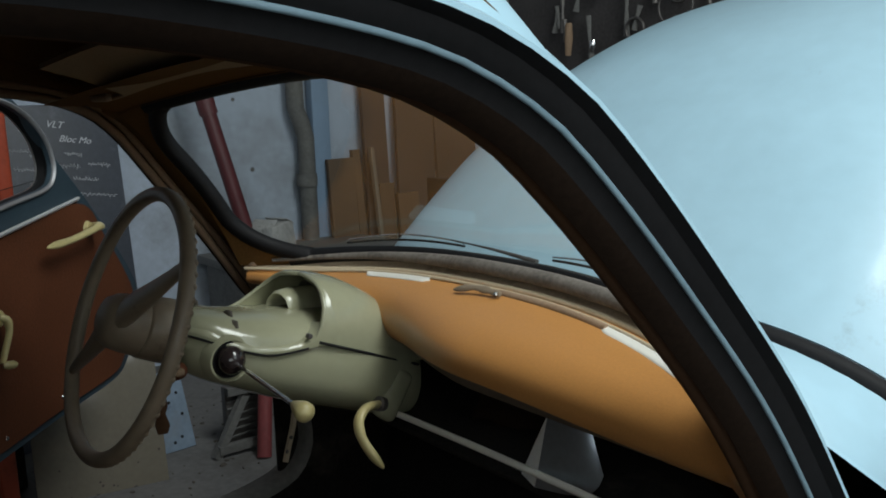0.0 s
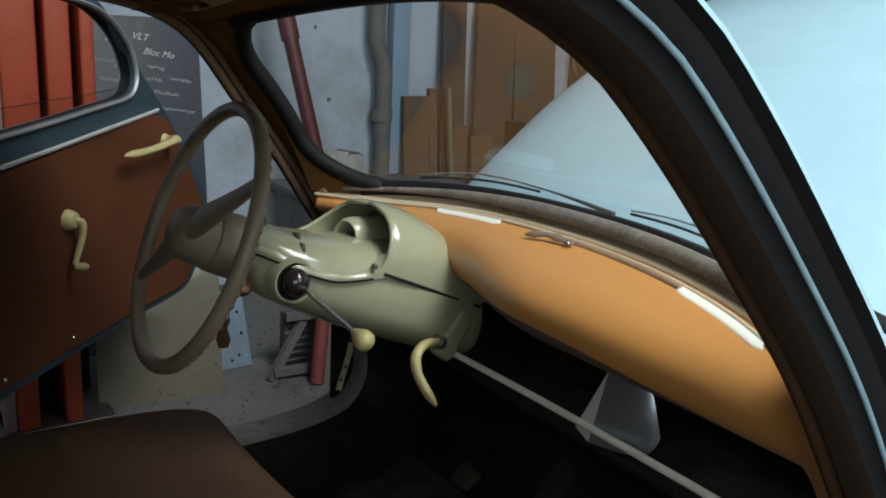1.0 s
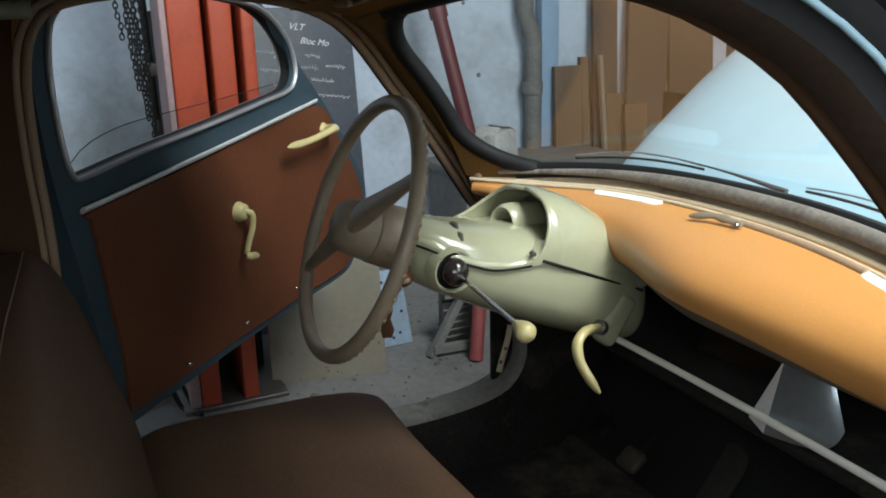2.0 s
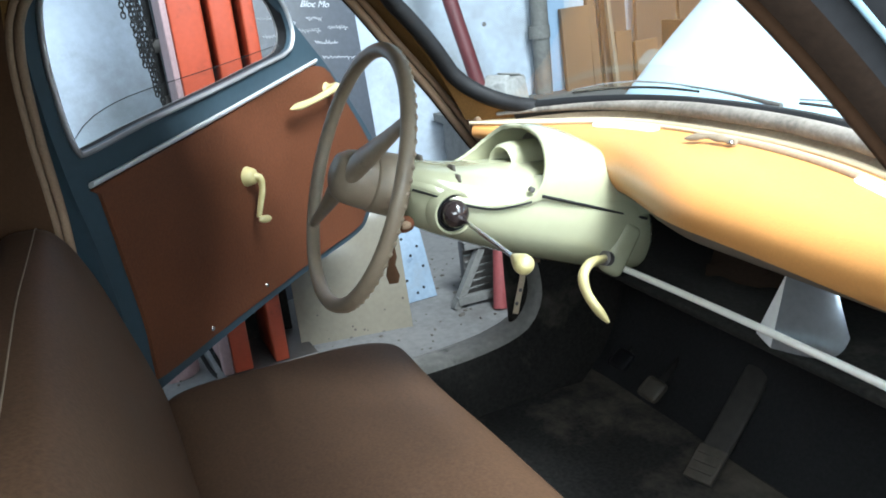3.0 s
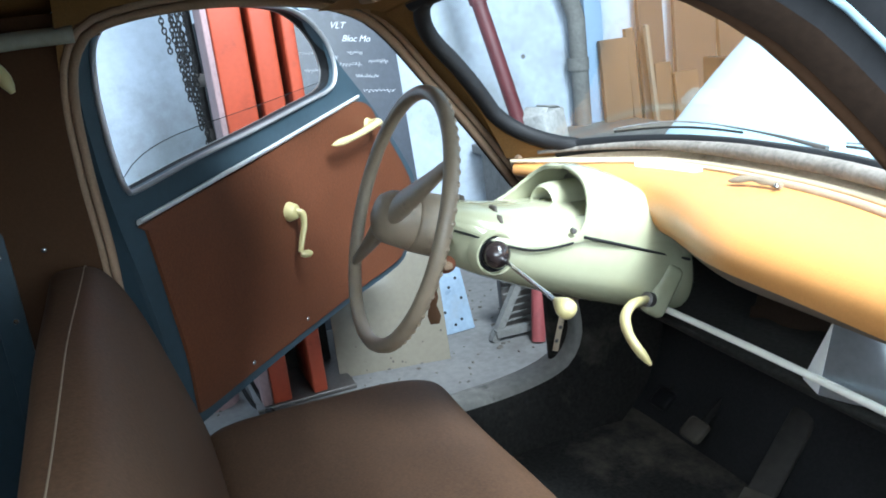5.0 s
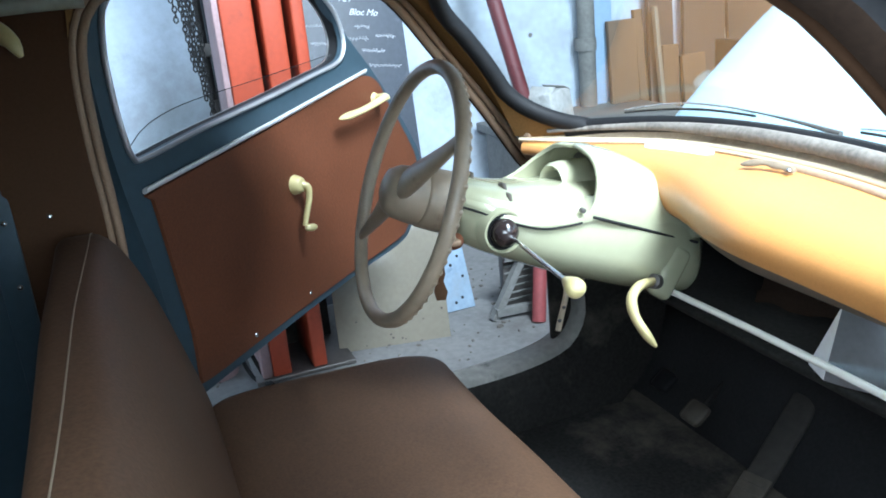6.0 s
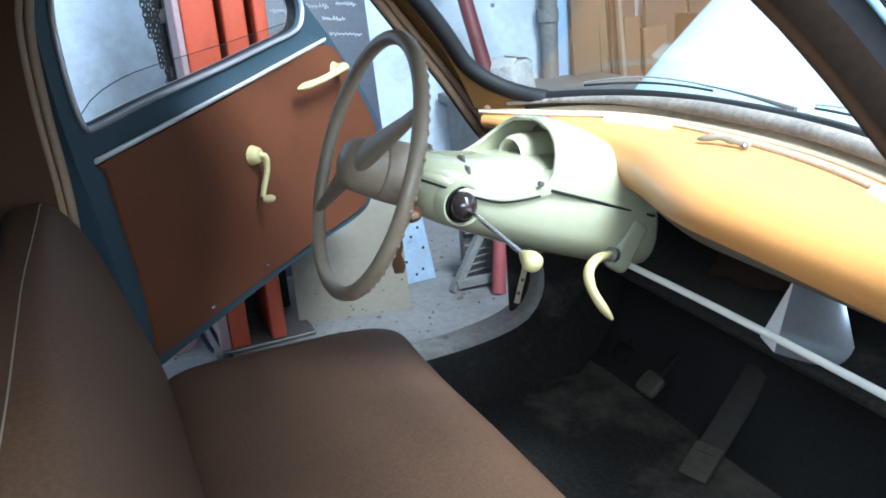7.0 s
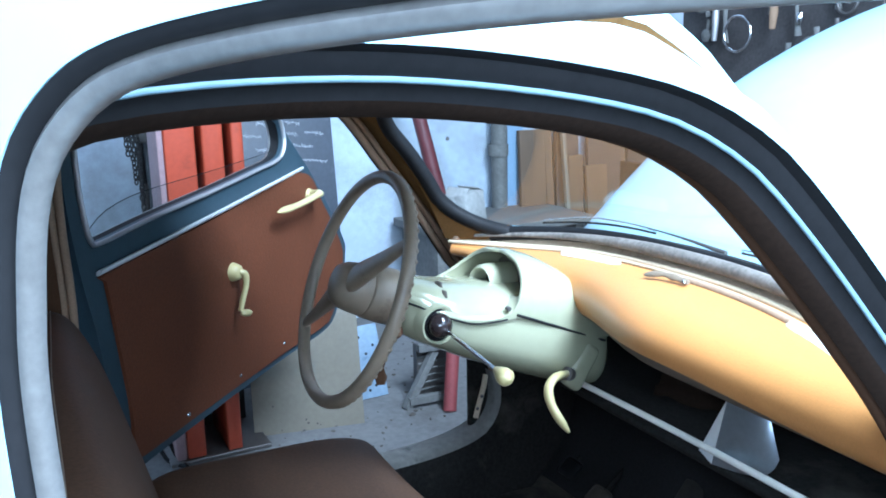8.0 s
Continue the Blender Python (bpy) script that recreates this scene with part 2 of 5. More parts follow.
def block(sx, sy, sz, m=None, bevel=0.004, bm=None, seg=2):
    """A box of that size round the origin of m, with rounded edges."""
    own = bmesh.new()
    bmesh.ops.create_cube(own, size=1.0, matrix=Matrix.Diagonal((sx, sy, sz, 1)))
    if bevel:
        bmesh.ops.bevel(own, geom=own.edges[:], offset=bevel, segments=seg, affect="EDGES", profile=0.5)
    if m is not None:
        bmesh.ops.transform(own, matrix=m, verts=own.verts)
    if bm is None:
        return own
    me = bpy.data.meshes.new("tmp")
    own.to_mesh(me)
    own.free()
    bm.from_mesh(me)
    bpy.data.meshes.remove(me)
    return bm


def lathe(profile, m=None, sides=32, bm=None):
    """Turns (radius, height) pairs round the z axis of m."""
    bm = bm or bmesh.new()
    m = m or Matrix.Identity(4)
    rows = [[m @ Vector((r * math.cos(2 * math.pi * k / sides), r * math.sin(2 * math.pi * k / sides), h)) for k in range(sides)] for r, h in profile]
    vs = grid(bm, rows, closed_u=True)
    for row, r in ((vs[0], profile[0][0]), (vs[-1], profile[-1][0])):
        if r > 1e-5:
            bm.faces.new(row)
    bmesh.ops.remove_doubles(bm, verts=bm.verts, dist=1e-5)
    return bm


def slab(outline, m, thick, bevel=0.003):
    """A flat plate: a 2D outline in m's xy plane, thick along its z."""
    bm = bmesh.new()
    face = bm.faces.new([bm.verts.new(m @ Vector((x, y, 0))) for x, y in outline])
    r = bmesh.ops.extrude_face_region(bm, geom=[face])
    vs = [v for v in r["geom"] if isinstance(v, bmesh.types.BMVert)]
    bmesh.ops.translate(bm, verts=vs, vec=m.to_3x3() @ Vector((0, 0, thick)))
    bmesh.ops.recalc_face_normals(bm, faces=bm.faces)
    if bevel:
        es = [e for e in bm.edges if len(e.link_faces) == 2 and e.calc_face_angle(0) > 0.9]
        bmesh.ops.bevel(bm, geom=es, offset=bevel, segments=2, affect="EDGES", profile=0.5)
    return bm


# ---- the garage ----
def wall(name, rows_outline, m, thick, mat, label):
    ob = part(name, slab(rows_outline, m, thick, 0), mat, None, label, smooth=False)
    return tagged(ob, category="wall", kind="structure")


WX, FY, BY, RX, CZ = -3.0, 3.2, -5.0, 2.65, 4.4
ground = part("ground", sheet([[(x, y, 0.006 * noise.noise((x, y, 0))) for x in np.linspace(-14, 14, 57)] for y in np.linspace(-14, 14, 57)]), CONCRETE)
tagged(ground, "stained grey concrete garage floor with dust and oil spots", "floor", kind="structure")
wall("wall_west", [(-5.2, 0), (4.8, 0), (4.8, CZ), (-5.2, CZ)], Matrix.Translation((WX, 0, 0)) @ pose(0, 0, 0, 90, 0, 90), -0.2, PLASTER,
     "whitewashed pale blue-grey plaster wall, stained and patchy")
wall("wall_north", [(WX, 0), (RX + 0.2, 0), (RX + 0.2, CZ), (WX, CZ)], Matrix.Translation((0, FY, 0)) @ pose(0, 0, 0, 90, 0, 0), -0.2, TOOLBOARD,
     "dark oily workshop wall crowded with hanging tools")
# east and south walls and the ceiling: unseen, added to keep sky light out
wall("wall_east", [(1.7, 0), (FY, 0), (FY, CZ), (1.7, CZ)], Matrix.Translation((RX, 0, 0)) @ pose(0, 0, 0, 90, 0, 90), 0.2, PLASTER,
     "unseen whitewashed plaster wall beside the open garage door")
wall("wall_east_lintel", [(BY, 3.7), (1.7, 3.7), (1.7, CZ), (BY, CZ)], Matrix.Translation((RX, 0, 0)) @ pose(0, 0, 0, 90, 0, 90), 0.2, PLASTER,
     "unseen plaster lintel over the open garage door")
wall("wall_south", [(0.6, 0), (RX, 0), (RX, CZ), (0.6, CZ)], Matrix.Translation((0, BY, 0)) @ pose(0, 0, 0, 90, 0, 0), 0.2, PLASTER,
     "unseen plain plaster rear wall closing the garage")
wall("wall_south_lintel", [(WX, 2.9), (0.6, 2.9), (0.6, CZ), (WX, CZ)], Matrix.Translation((0, BY, 0)) @ pose(0, 0, 0, 90, 0, 0), 0.2, PLASTER,
     "unseen plaster lintel over the opening for the added rear lamp")
bm = bmesh.new()
for x0, x1, y0, y1 in ((WX - 0.3, 0.9, BY - 0.3, FY + 0.3), (2.5, RX + 0.3, BY - 0.3, FY + 0.3), (0.9, 2.5, BY - 0.3, -0.15), (0.9, 2.5, 2.35, FY + 0.3)):
    block(x1 - x0, y1 - y0, 0.15, pose((x0 + x1) / 2, (y0 + y1) / 2, CZ + 0.08), 0, bm)
ceil = part("ceiling", bm, DARKWOOD, None, smooth=False)
tagged(ceil, "unseen dark timber ceiling with an opening for the added overhead lamp", "ceiling", kind="structure")


# ---- the car: body ----
car = tagged(empty("car", at=pose(0, 0, 0)), "pale blue 1950s saloon, front doors open, bonnet raised", "car")


def cpart(name, bm, mat, label="", smooth=True, parent=None):
    return part(name, bm, mat, parent or car, label, smooth)


# door opening in the body side: (y, z), first the driver's, then the passenger's
OPENING = [(-0.416, 0.878), (-0.420, 1.032), (-0.416, 1.16), (-0.395, 1.232), (-0.345, 1.266), (-0.198, 1.279), (-0.029, 1.263), (0.063, 1.237),
           (0.122, 1.192), (0.198, 1.093), (0.28, 0.988), (0.366, 0.863), (0.401, 0.815), (0.455, 0.68), (0.484, 0.53), (0.468, 0.465), (0.422, 0.429),
           (0.305, 0.409), (0.1, 0.405), (-0.2, 0.405), (-0.34, 0.425), (-0.40, 0.50), (-0.42, 0.66)]
NEAR_OPENING = [(-0.533, 0.878), (-0.534, 1.032), (-0.528, 1.17), (-0.505, 1.250), (-0.458, 1.277), (-0.314, 1.281), (-0.157, 1.260), (-0.075, 1.228),
                (-0.018, 1.181), (0.065, 1.091), (0.147, 0.991), (0.225, 0.864), (0.255, 0.815), (0.307, 0.68), (0.336, 0.53), (0.318, 0.465), (0.272, 0.429),
                (0.175, 0.409), (-0.01, 0.405), (-0.30, 0.405), (-0.46, 0.425), (-0.525, 0.50), (-0.535, 0.66)]
NLOOP = 120
LOOP = [(p.x, p.y) for p in curve_points([(y, z, 0) for y, z in OPENING], NLOOP, closed=True)]
LOOPS = {-1: LOOP, 1: [(p.x, p.y) for p in curve_points([(y, z, 0) for y, z in NEAR_OPENING], NLOOP, closed=True)]}


def grown(d, side=-1):
    """The opening's outline pushed outwards by d."""
    out, loop = [], LOOPS[side]
    for i in range(NLOOP):
        (ya, za), (yb, zb), (y, z) = loop[i - 1], loop[(i + 1) % NLOOP], loop[i]
        ty, tz = yb - ya, zb - za
        k = math.hypot(ty, tz)
        out.append((y - tz / k * d, z + ty / k * d))
    return out


def half_width(z):
    return 0.66 - 0.045 * min(1.0, max(0.0, (z - 0.86) / 0.42))


def loop3(side, grow, out):
    return [(side * (half_width(z0) + out) - (0.0325 if side > 0 else 0), y, z) for (y, z), (_, z0) in zip(grown(grow, side), LOOPS[side])]


def run_of(test, side=-1):
    """Indices of the opening's outline that pass the test, in one unbroken run."""
    ok = [test(y, z) for y, z in LOOPS[side]]
    first = next(i for i in range(NLOOP) if ok[i] and not ok[i - 1])
    out, i = [], first
    while ok[i % NLOOP] and len(out) < NLOOP:
        out.append(i % NLOOP)
        i += 1
    return out


def band(side, stations):
    return sheet([loop3(side, g, o) for g, o in stations], closed_u=True)


TOPMOST = max(range(NLOOP), key=lambda i: LOOP[i][1])
GROW = -1.0 if grown(0.01)[TOPMOST][1] < LOOP[TOPMOST][1] else 1.0
for side, where in ((-1, "driver"), (1, "passenger")):
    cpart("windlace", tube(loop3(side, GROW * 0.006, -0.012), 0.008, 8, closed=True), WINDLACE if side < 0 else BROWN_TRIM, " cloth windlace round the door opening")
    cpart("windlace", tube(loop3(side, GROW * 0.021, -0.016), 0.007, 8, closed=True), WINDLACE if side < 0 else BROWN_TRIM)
    cpart("jamb_trim", band(side, [(GROW * 0.008, -0.01), (GROW * -0.002, 0.002), (GROW * 0.002, 0.014), (GROW * 0.008, 0.020)]), JAMB_FELT,
          "frayed brown felt lining of the door jamb")
    # painted jamb drawn in black: the shade there is part of the colour
    cpart("jamb", band(side, [(GROW * 0.008, 0.020), (GROW * 0.015, 0.023), (GROW * 0.019, 0.027)]), RUBBER, "painted door jamb, its shade put into a black colour")
    cpart("jamb_lip", tube(loop3(side, GROW * 0.020, 0.029), 0.0022, 8, closed=True), LIP_PAINT, "stained pale blue jamb lip, dimmed in its colour")
    cpart("door_seal", band(side, [(GROW * 0.021, 0.030), (GROW * 0.028, 0.036), (GROW * 0.034, 0.037), (GROW * 0.038, 0.046)]), RUBBER,
          "black rubber door seal")


# windscreen surface: u across (-1 to 1), v from the base (0) to the header (1)
def screen(u, v):
    b = Vector((0.585 * u, 0.543 - (0.158 * u ** 4 if u < 0 else 0.143 * u * u), 0.968 - 0.035 * u * u))
    t = Vector((0.545 * u, 0.215 - 0.06 * u * u, 1.292 - 0.055 * u * u))
    p = b.lerp(t, v)
    p.x -= 0.066 * max(0.0, u) ** 3
    p.y -= (0.02 + 0.035 * min(1.0, max(0.0, v) * 1.6)) * max(0.0, u) ** 3 - 0.03 * min(0.0, u) ** 3
    p.y += 0.03 * 4 * v * (1 - v) * 0.6
    p.z += 0.03 * 4 * v * (1 - v) * 0.5
    return p


def rounded(w, h, r, n=20):
    """Outline of a rectangle -w..w, 0..h with rounded corners, as (u, v) pairs."""
    out = []
    for cu, cv, a0 in ((w - r[0], h - r[1], 0), (-w + r[0], h - r[1], 90), (-w + r[0], r[1], 180), (w - r[0], r[1], 270)):
        for k in range(n):
            a = radians(a0 + 90 * k / (n - 1))
            out.append((cu + r[0] * math.cos(a), cv + r[1] * math.sin(a)))
    out = [p for k, p in enumerate(out) if math.dist(p, out[k - 1]) > 1e-4]
    dense = curve_points([(u, v, 0) for u, v in out], 160, closed=True)
    return [(p.x, p.y) for p in dense]


OUT_UV = rounded(1.0, 1.0, (0.20, 0.30))
bm = sheet([[screen(u, v) for u in np.linspace(-1.0, 1.0, 61)] for v in np.linspace(0.0, 1.0, 25)])
glass = cpart("windscreen", bm, PANE, "clear curved windscreen glass")
glass.visible_shadow = False
edge = [screen(u, v) for u, v in OUT_UV]
# trim that fills the corners outside the rounded gasket
ring_in, ring_out, ring_skin = [], [], []
for u, v in OUT_UV:
    k = 1.0 / max(abs(u), abs(v - 0.5) * 2)
    a, b = screen(u, v), screen(u * k * 1.01, 0.5 + (v - 0.5) * k * 1.03)
    ring_in.append(a + Vector((0, -0.010, -0.006)))
    ring_out.append(b + Vector((0, -0.012, -0.006)))
    ring_skin.append((a + Vector((0, 0.008, 0.007)), b + Vector((0, 0.010, 0.008))))
cpart("windscreen_surround", sheet([ring_in, ring_out], closed_u=True), CLOTH, "ochre cloth round the windscreen")
cpart("windscreen_frame", sheet([[p for p, _ in ring_skin], [q for _, q in ring_skin]], closed_u=True), PAINT, "pale blue painted windscreen frame")
cpart("windscreen_gasket", tube(edge, 0.016, 10, closed=True), RUBBER, "black rubber windscreen gasket")
# dusty inner lip of the gasket along the base
low = [screen(u, -0.005) + Vector((0, -0.019, 0.001)) for u in np.linspace(-0.93, 0.98, 60)]
cpart("gasket_base", tube(low, [0.004 + 0.0095 * min(1.0, k / 22) for k in range(60)], 10, flat=0.8), GREY_RUBBER, "dusty grey rubber strip along the windscreen base")


# pillars between windscreen and door opening, inside (cloth) and outside (paint)
def front_edge(z, side):
    """y of the opening's front edge at the height z."""
    front = sorted((q, y) for y, q in LOOPS[side] if y > (0.05 if side < 0 else -0.08) and q > 0.53)
    return float(np.interp(z, [q for q, _ in front], [y for _, y in front]))


for side in (-1, 1):
    inner = []
    for v in np.linspace(-0.25, 1.12, 30):
        p = screen(side * 0.985, v)
        z = min(1.235, p.z - 0.015)
        y = front_edge(z, side)
        q = Vector((side * (half_width(z) - 0.016), y + (0.034 if side < 0 else 0.012), z))
        inner.append([p + Vector((0, -0.012, 0)), p.lerp(q, 0.35) + Vector((-side * 0.012, -0.012, 0)), p.lerp(q, 0.7) + Vector((-side * 0.010, -0.008, 0)), q])
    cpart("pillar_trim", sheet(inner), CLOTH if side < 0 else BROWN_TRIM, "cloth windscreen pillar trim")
    skin_edge = loop3(side, GROW * 0.060, -0.008)
    idx = run_of(lambda y, z: y > (0.03 if side < 0 else -0.10) and 0.80 < z < 1.26, side)
    rows = []
    for i in idx:
        p = Vector(skin_edge[i])
        v = min(1.03, max(-0.12, (p.z - 0.93) / (1.237 - 0.93)))
        q = screen(side * 1.02, v) + Vector((0, 0.010, 0.008))
        rows.append([p, p.lerp(q, 0.35) + Vector((side * 0.012, 0.006, 0.008)), p.lerp(q, 0.7) + Vector((side * 0.008, 0.008, 0.010)), q])
    cpart("pillar", sheet(rows), PAINT, "pale blue painted windscreen pillar")


def roof_z(x, y):
    z = 1.43 - 0.10 * (abs(x) / 0.69) ** 3
    if y > -0.1:
        z -= (0.12 + 0.055 * (x / 0.56) ** 2) * ((y + 0.1) / 0.32) ** 2
    k = min(1.0, max(0.0, (x - 0.28) / 0.2))
    z -= 0.48 * k * k * (3 - 2 * k) * max(0.0, y - 0.28 + 0.70 * x)
    return z


def roof_front(x):
    x = max(x, -0.62)
    return 0.225 - 0.062 * (x / 0.545) ** 2 - 0.235 * max(0.0, x / 0.6) ** 3


def skin_z(x, y):
    """The roof skin, drawn down to the drip channel over the passenger's door."""
    return roof_z(x, y) - 0.018 * min(1.0, max(0.0, (x - 0.28) / 0.2))


EDGE = {-1: 0.655, 1: 0.553}
rows_out, rows_in = [], []
for i in range(26):
    w = i / 25
    ro, ri = [], []
    for x in np.linspace(-0.66, 0.66, 41):
        y = -1.7 + (roof_front(min(x, 0.62)) + 1.7) * w ** 0.6
        xo = min(x, EDGE[1] + 0.004 * (x - EDGE[1]))
        yo = -1.7 + (roof_front(min(xo, 0.62)) + 1.7) * w ** 0.6
        ro.append((xo, yo, skin_z(xo, yo)))
        xi = min(x * 0.58 / 0.66, 0.53)
        ri.append((xi, y - 0.01, skin_z(xi, y) - 0.024 - 0.02 * (abs(xi) / 0.62) ** 4))
    rows_out.append(ro)
    rows_in.append(ri)
cpart("roof", sheet(rows_out), PAINT, "pale blue painted roof skin")
cpart("headlining", sheet(rows_in), CLOTH, "ochre cloth headlining")
# sun visor folded up under the headlining, on its rod
visor = empty("sun_visor", car)
visor["label"] = "pale tan sun visor folded up on a thin rod"
rod_pts = curve_points([(-0.475, 0.070, 1.258), (-0.45, 0.082, 1.263), (-0.36, 0.115, 1.283), (-0.22, 0.135, 1.297), (-0.06, 0.14, 1.30)], 24)
part("visor_rod", tube(rod_pts, 0.0045, 8), WINDLACE, visor)
part("visor_panel", sheet([[p + Vector((0.012, 0.0, 0.004)) for p in rod_pts[2:]], [p + Vector((0.02, -0.07, 0.030)) for p in rod_pts[2:]], [p + Vector((0.03, -0.13, 0.046)) for p in rod_pts[2:]]], thick=0.008), VISOR, visor)
part("visor_bracket", block(0.035, 0.03, 0.014, pose(-0.478, 0.066, 1.262, 10, 0, 30), 0.005), WINDLACE, visor)
for side in (-1,):
    rear_y = np.linspace(-1.66, -0.36, 20)
    cpart("headlining_side", sheet([[(side * 0.572, y, roof_z(side * 0.572, y) - 0.040) for y in rear_y], [(side * 0.615, y, 1.315) for y in rear_y], [(side * 0.648, y, 1.255) for y in rear_y]]), CLOTH,
          "ochre cloth headlining side over the rear door")
# header trim above the windscreen and cant rails above the doors
cpart("header_trim", sheet([[screen(u, 0.985) + Vector((0, -0.012, 0)) for u in np.linspace(-1, 0.86, 40)],
                            [screen(u, 1.0) + Vector((0, -0.055, 0.012)) for u in np.linspace(-1.02, 0.86, 40)],
                            [screen(u, 1.0) + Vector((0, -0.13, 0.016 - 0.03 * max(0.0, u) ** 4)) for u in np.linspace(-1.02, 0.86, 40)]]), CLOTH, "ochre cloth windscreen header")
for side in (-1, 1):
    top = run_of(lambda y, z: z > 1.17 and y < 0.13, side)
    lo, hi = [], []
    l3 = loop3(side, GROW * 0.025, -0.018)
    for i in top:
        x, y, z = l3[i]
        lo.append((x, y, z))
        hi.append((side * 0.575, y * 0.96, roof_z(side * 0.575, y) - 0.035))
    mid = [((a[0] + b[0]) / 2 - side * 0.008, (a[1] + b[1]) / 2, (a[2] + b[2]) / 2 - 0.004) for a, b in zip(lo, hi)]
    cpart("cant_rail_trim", sheet([lo, mid, hi]), CLOTH, "ochre cloth rail over the door")
    # outer skin round the door opening
    st = [(GROW * 0.038, 0.046), (GROW * 0.041, 0.046), (GROW * 0.046, 0.036), (GROW * 0.053, 0.016), (GROW * 0.060, -0.008)]
    idx = run_of(lambda y, z: z > 0.62, side)
    rows = []
    for g, o in st:
        l3 = loop3(side, g, o)
        rows.append([l3[i] for i in idx])
    cpart("side_skin", sheet(rows), PAINT, "pale blue painted body side round the door")
    # roof side between the door surround and the roof panel
    skin_edge = loop3(side, GROW * 0.060, -0.008)
    up = run_of(lambda y, z: z > 1.13, side)
    lo = [Vector(skin_edge[i]) for i in up]
    front = roof_front(min(side * EDGE[side], 0.62)) - 0.004
    hi = [Vector((side * EDGE[side], min(p.y, front), skin_z(side * EDGE[side], min(p.y, front)))) for p in lo]
    mid = [a.lerp(b, 0.5) + Vector((side * 0.006, 0, 0.002)) for a, b in zip(lo, hi)]
    cpart("roof_side", sheet([lo, mid, hi]), PAINT, "pale blue painted roof side")

# rear pillar trim and the rear side panels that close the cabin
for side in (-1, 1):
    l3 = loop3(side, GROW * 0.025, -0.018)
    rear = run_of(lambda y, z: y < (-0.30 if side < 0 else -0.40) and z > 0.5, side)
    a = [Vector(l3[i]) for i in rear]
    rows = [a, [Vector((side * (half_width(p.z) - 0.012), -0.52, p.z)) for p in a], [Vector((side * (half_width(p.z) - 0.004), -0.590, p.z)) for p in a]]
    cpart("rear_pillar_trim", sheet(rows, thick=0.004), BROWN_TRIM, "dark brown leathercloth pillar trim with small screws")
    cpart("rear_side_panel", block(0.03, 1.37, 1.08, pose(side * 0.685, -1.262, 0.82), 0.01), DOOR_PAINT, "dark slate blue rear door")
    fr = cpart("rear_door_frame", block(0.050, 0.045, 0.86, pose(side * 0.666, -0.605, 0.86), 0.0015), DOOR_PAINT, "slate blue rear door frame with screws")
    for z in (0.80, 0.915, 1.01):
        cpart("frame_screw", lathe([(0.0, 0.004), (0.004, 0.003), (0.0055, 0.0)], Matrix.Translation((side * 0.641, -0.598, z)) @ pose(0, 0, 0, 0, -90 * side, 0), 12), CHROME, parent=fr)
    cpart("rear_window", block(0.006, 0.55, 0.34, pose(side * 0.664, -0.90, 1.09), 0.002), RUBBER, "dark rear side window")
    cpart("pillar_screw", lathe([(0.0, 0.004), (0.004, 0.003), (0.0055, 0.0)], Matrix.Translation((side * 0.636, -0.526, 0.916)) @ pose(0, 0, 0, 0, -90 * side, 0), 12), CHROME)
cpart("rear_wall", block(1.36, 0.03, 0.95, pose(0, -1.66, 0.85), 0.01), BROWN_TRIM, "dark trim behind the rear seat")

# floor, tunnel, toe board and bulkhead
cpart("cabin_floor", sheet([[(x, y, 0.275 + 0.012 * noise.noise((5 * x, 5 * y, 3))) for x in np.linspace(-0.68, 0.68, 40)] for y in np.linspace(-1.8, 0.62, 60)]), FLOOR_MAT,
      "black ribbed rubber floor mat, dusty in patches")
cpart("toe_board", sheet([[(x, 0.62 + 0.26 * w, 0.275 + 0.36 * w ** 0.9 + 0.006 * noise.noise((6 * x, 9 * w, 1))) for x in np.linspace(-0.68, 0.68, 40)] for w in np.linspace(0, 1, 14)]),
      FELT, "black felt toe board")
cpart("bulkhead", block(1.36, 0.02, 0.5, pose(0, 0.895, 0.8), 0), BLACK, "black bulkhead under the scuttle")
for side in (-1, 1):
    bm = bmesh.new()
    block(0.02, 0.52, 0.60, pose(side * 0.672, 0.69, 0.58), 0.008, bm)
    cpart("kick_panel", bm, BLACK, "black kick panel ahead of the door")
    idx = run_of(lambda y, z: z < 0.60, side)
    st = [(GROW * 0.010, -0.040), (GROW * 0.000, -0.034), (GROW * -0.003, -0.020), (GROW * -0.004, 0.02), (GROW * 0.004, 0.045)]
    rows = []
    for g, o in st:
        l3 = loop3(side, g, o)
        rows.append([l3[i] for i in idx])
    inner = []
    for g, o in ((0.009, -0.041), (0.04, -0.055), (0.11, -0.066), (0.20, -0.072)):
        l3 = loop3(side, GROW * g, o)
        inner.append([l3[i] for i in idx])
    cpart("sill_carpet", sheet(inner), BLACK, "black felt on the inner face of the sill")
    cpart("sill", sheet(rows), SILL, "dusty grey rubber covered door sill")

# scuttle ahead of the windscreen, front wings and raised bonnet
def shut_line(x):
    """Rear edge of the bonnet across the car."""
    k = min(1.0, abs(x) / 0.76)
    return Vector((x, 0.578 + 0.085 * k * k, 0.955 - 0.05 * k * k - 0.26 * k ** 5))


cpart("scuttle", sheet([[(screen(u, -0.03) + Vector((0, 0.012, -0.004))).lerp(shut_line(0.74 * u) + Vector((0, -0.014, -0.004)), w) for u in np.linspace(-1.03, 1.03, 48)]
                        for w in np.linspace(0, 1, 8)]), PAINT, "pale blue painted scuttle below the windscreen")
cpart("bonnet_seal", tube([shut_line(x) + Vector((0, -0.002, -0.008)) for x in np.linspace(-0.76, 0.76, 60)], 0.017, 8), RUBBER, "black rubber bonnet seal")
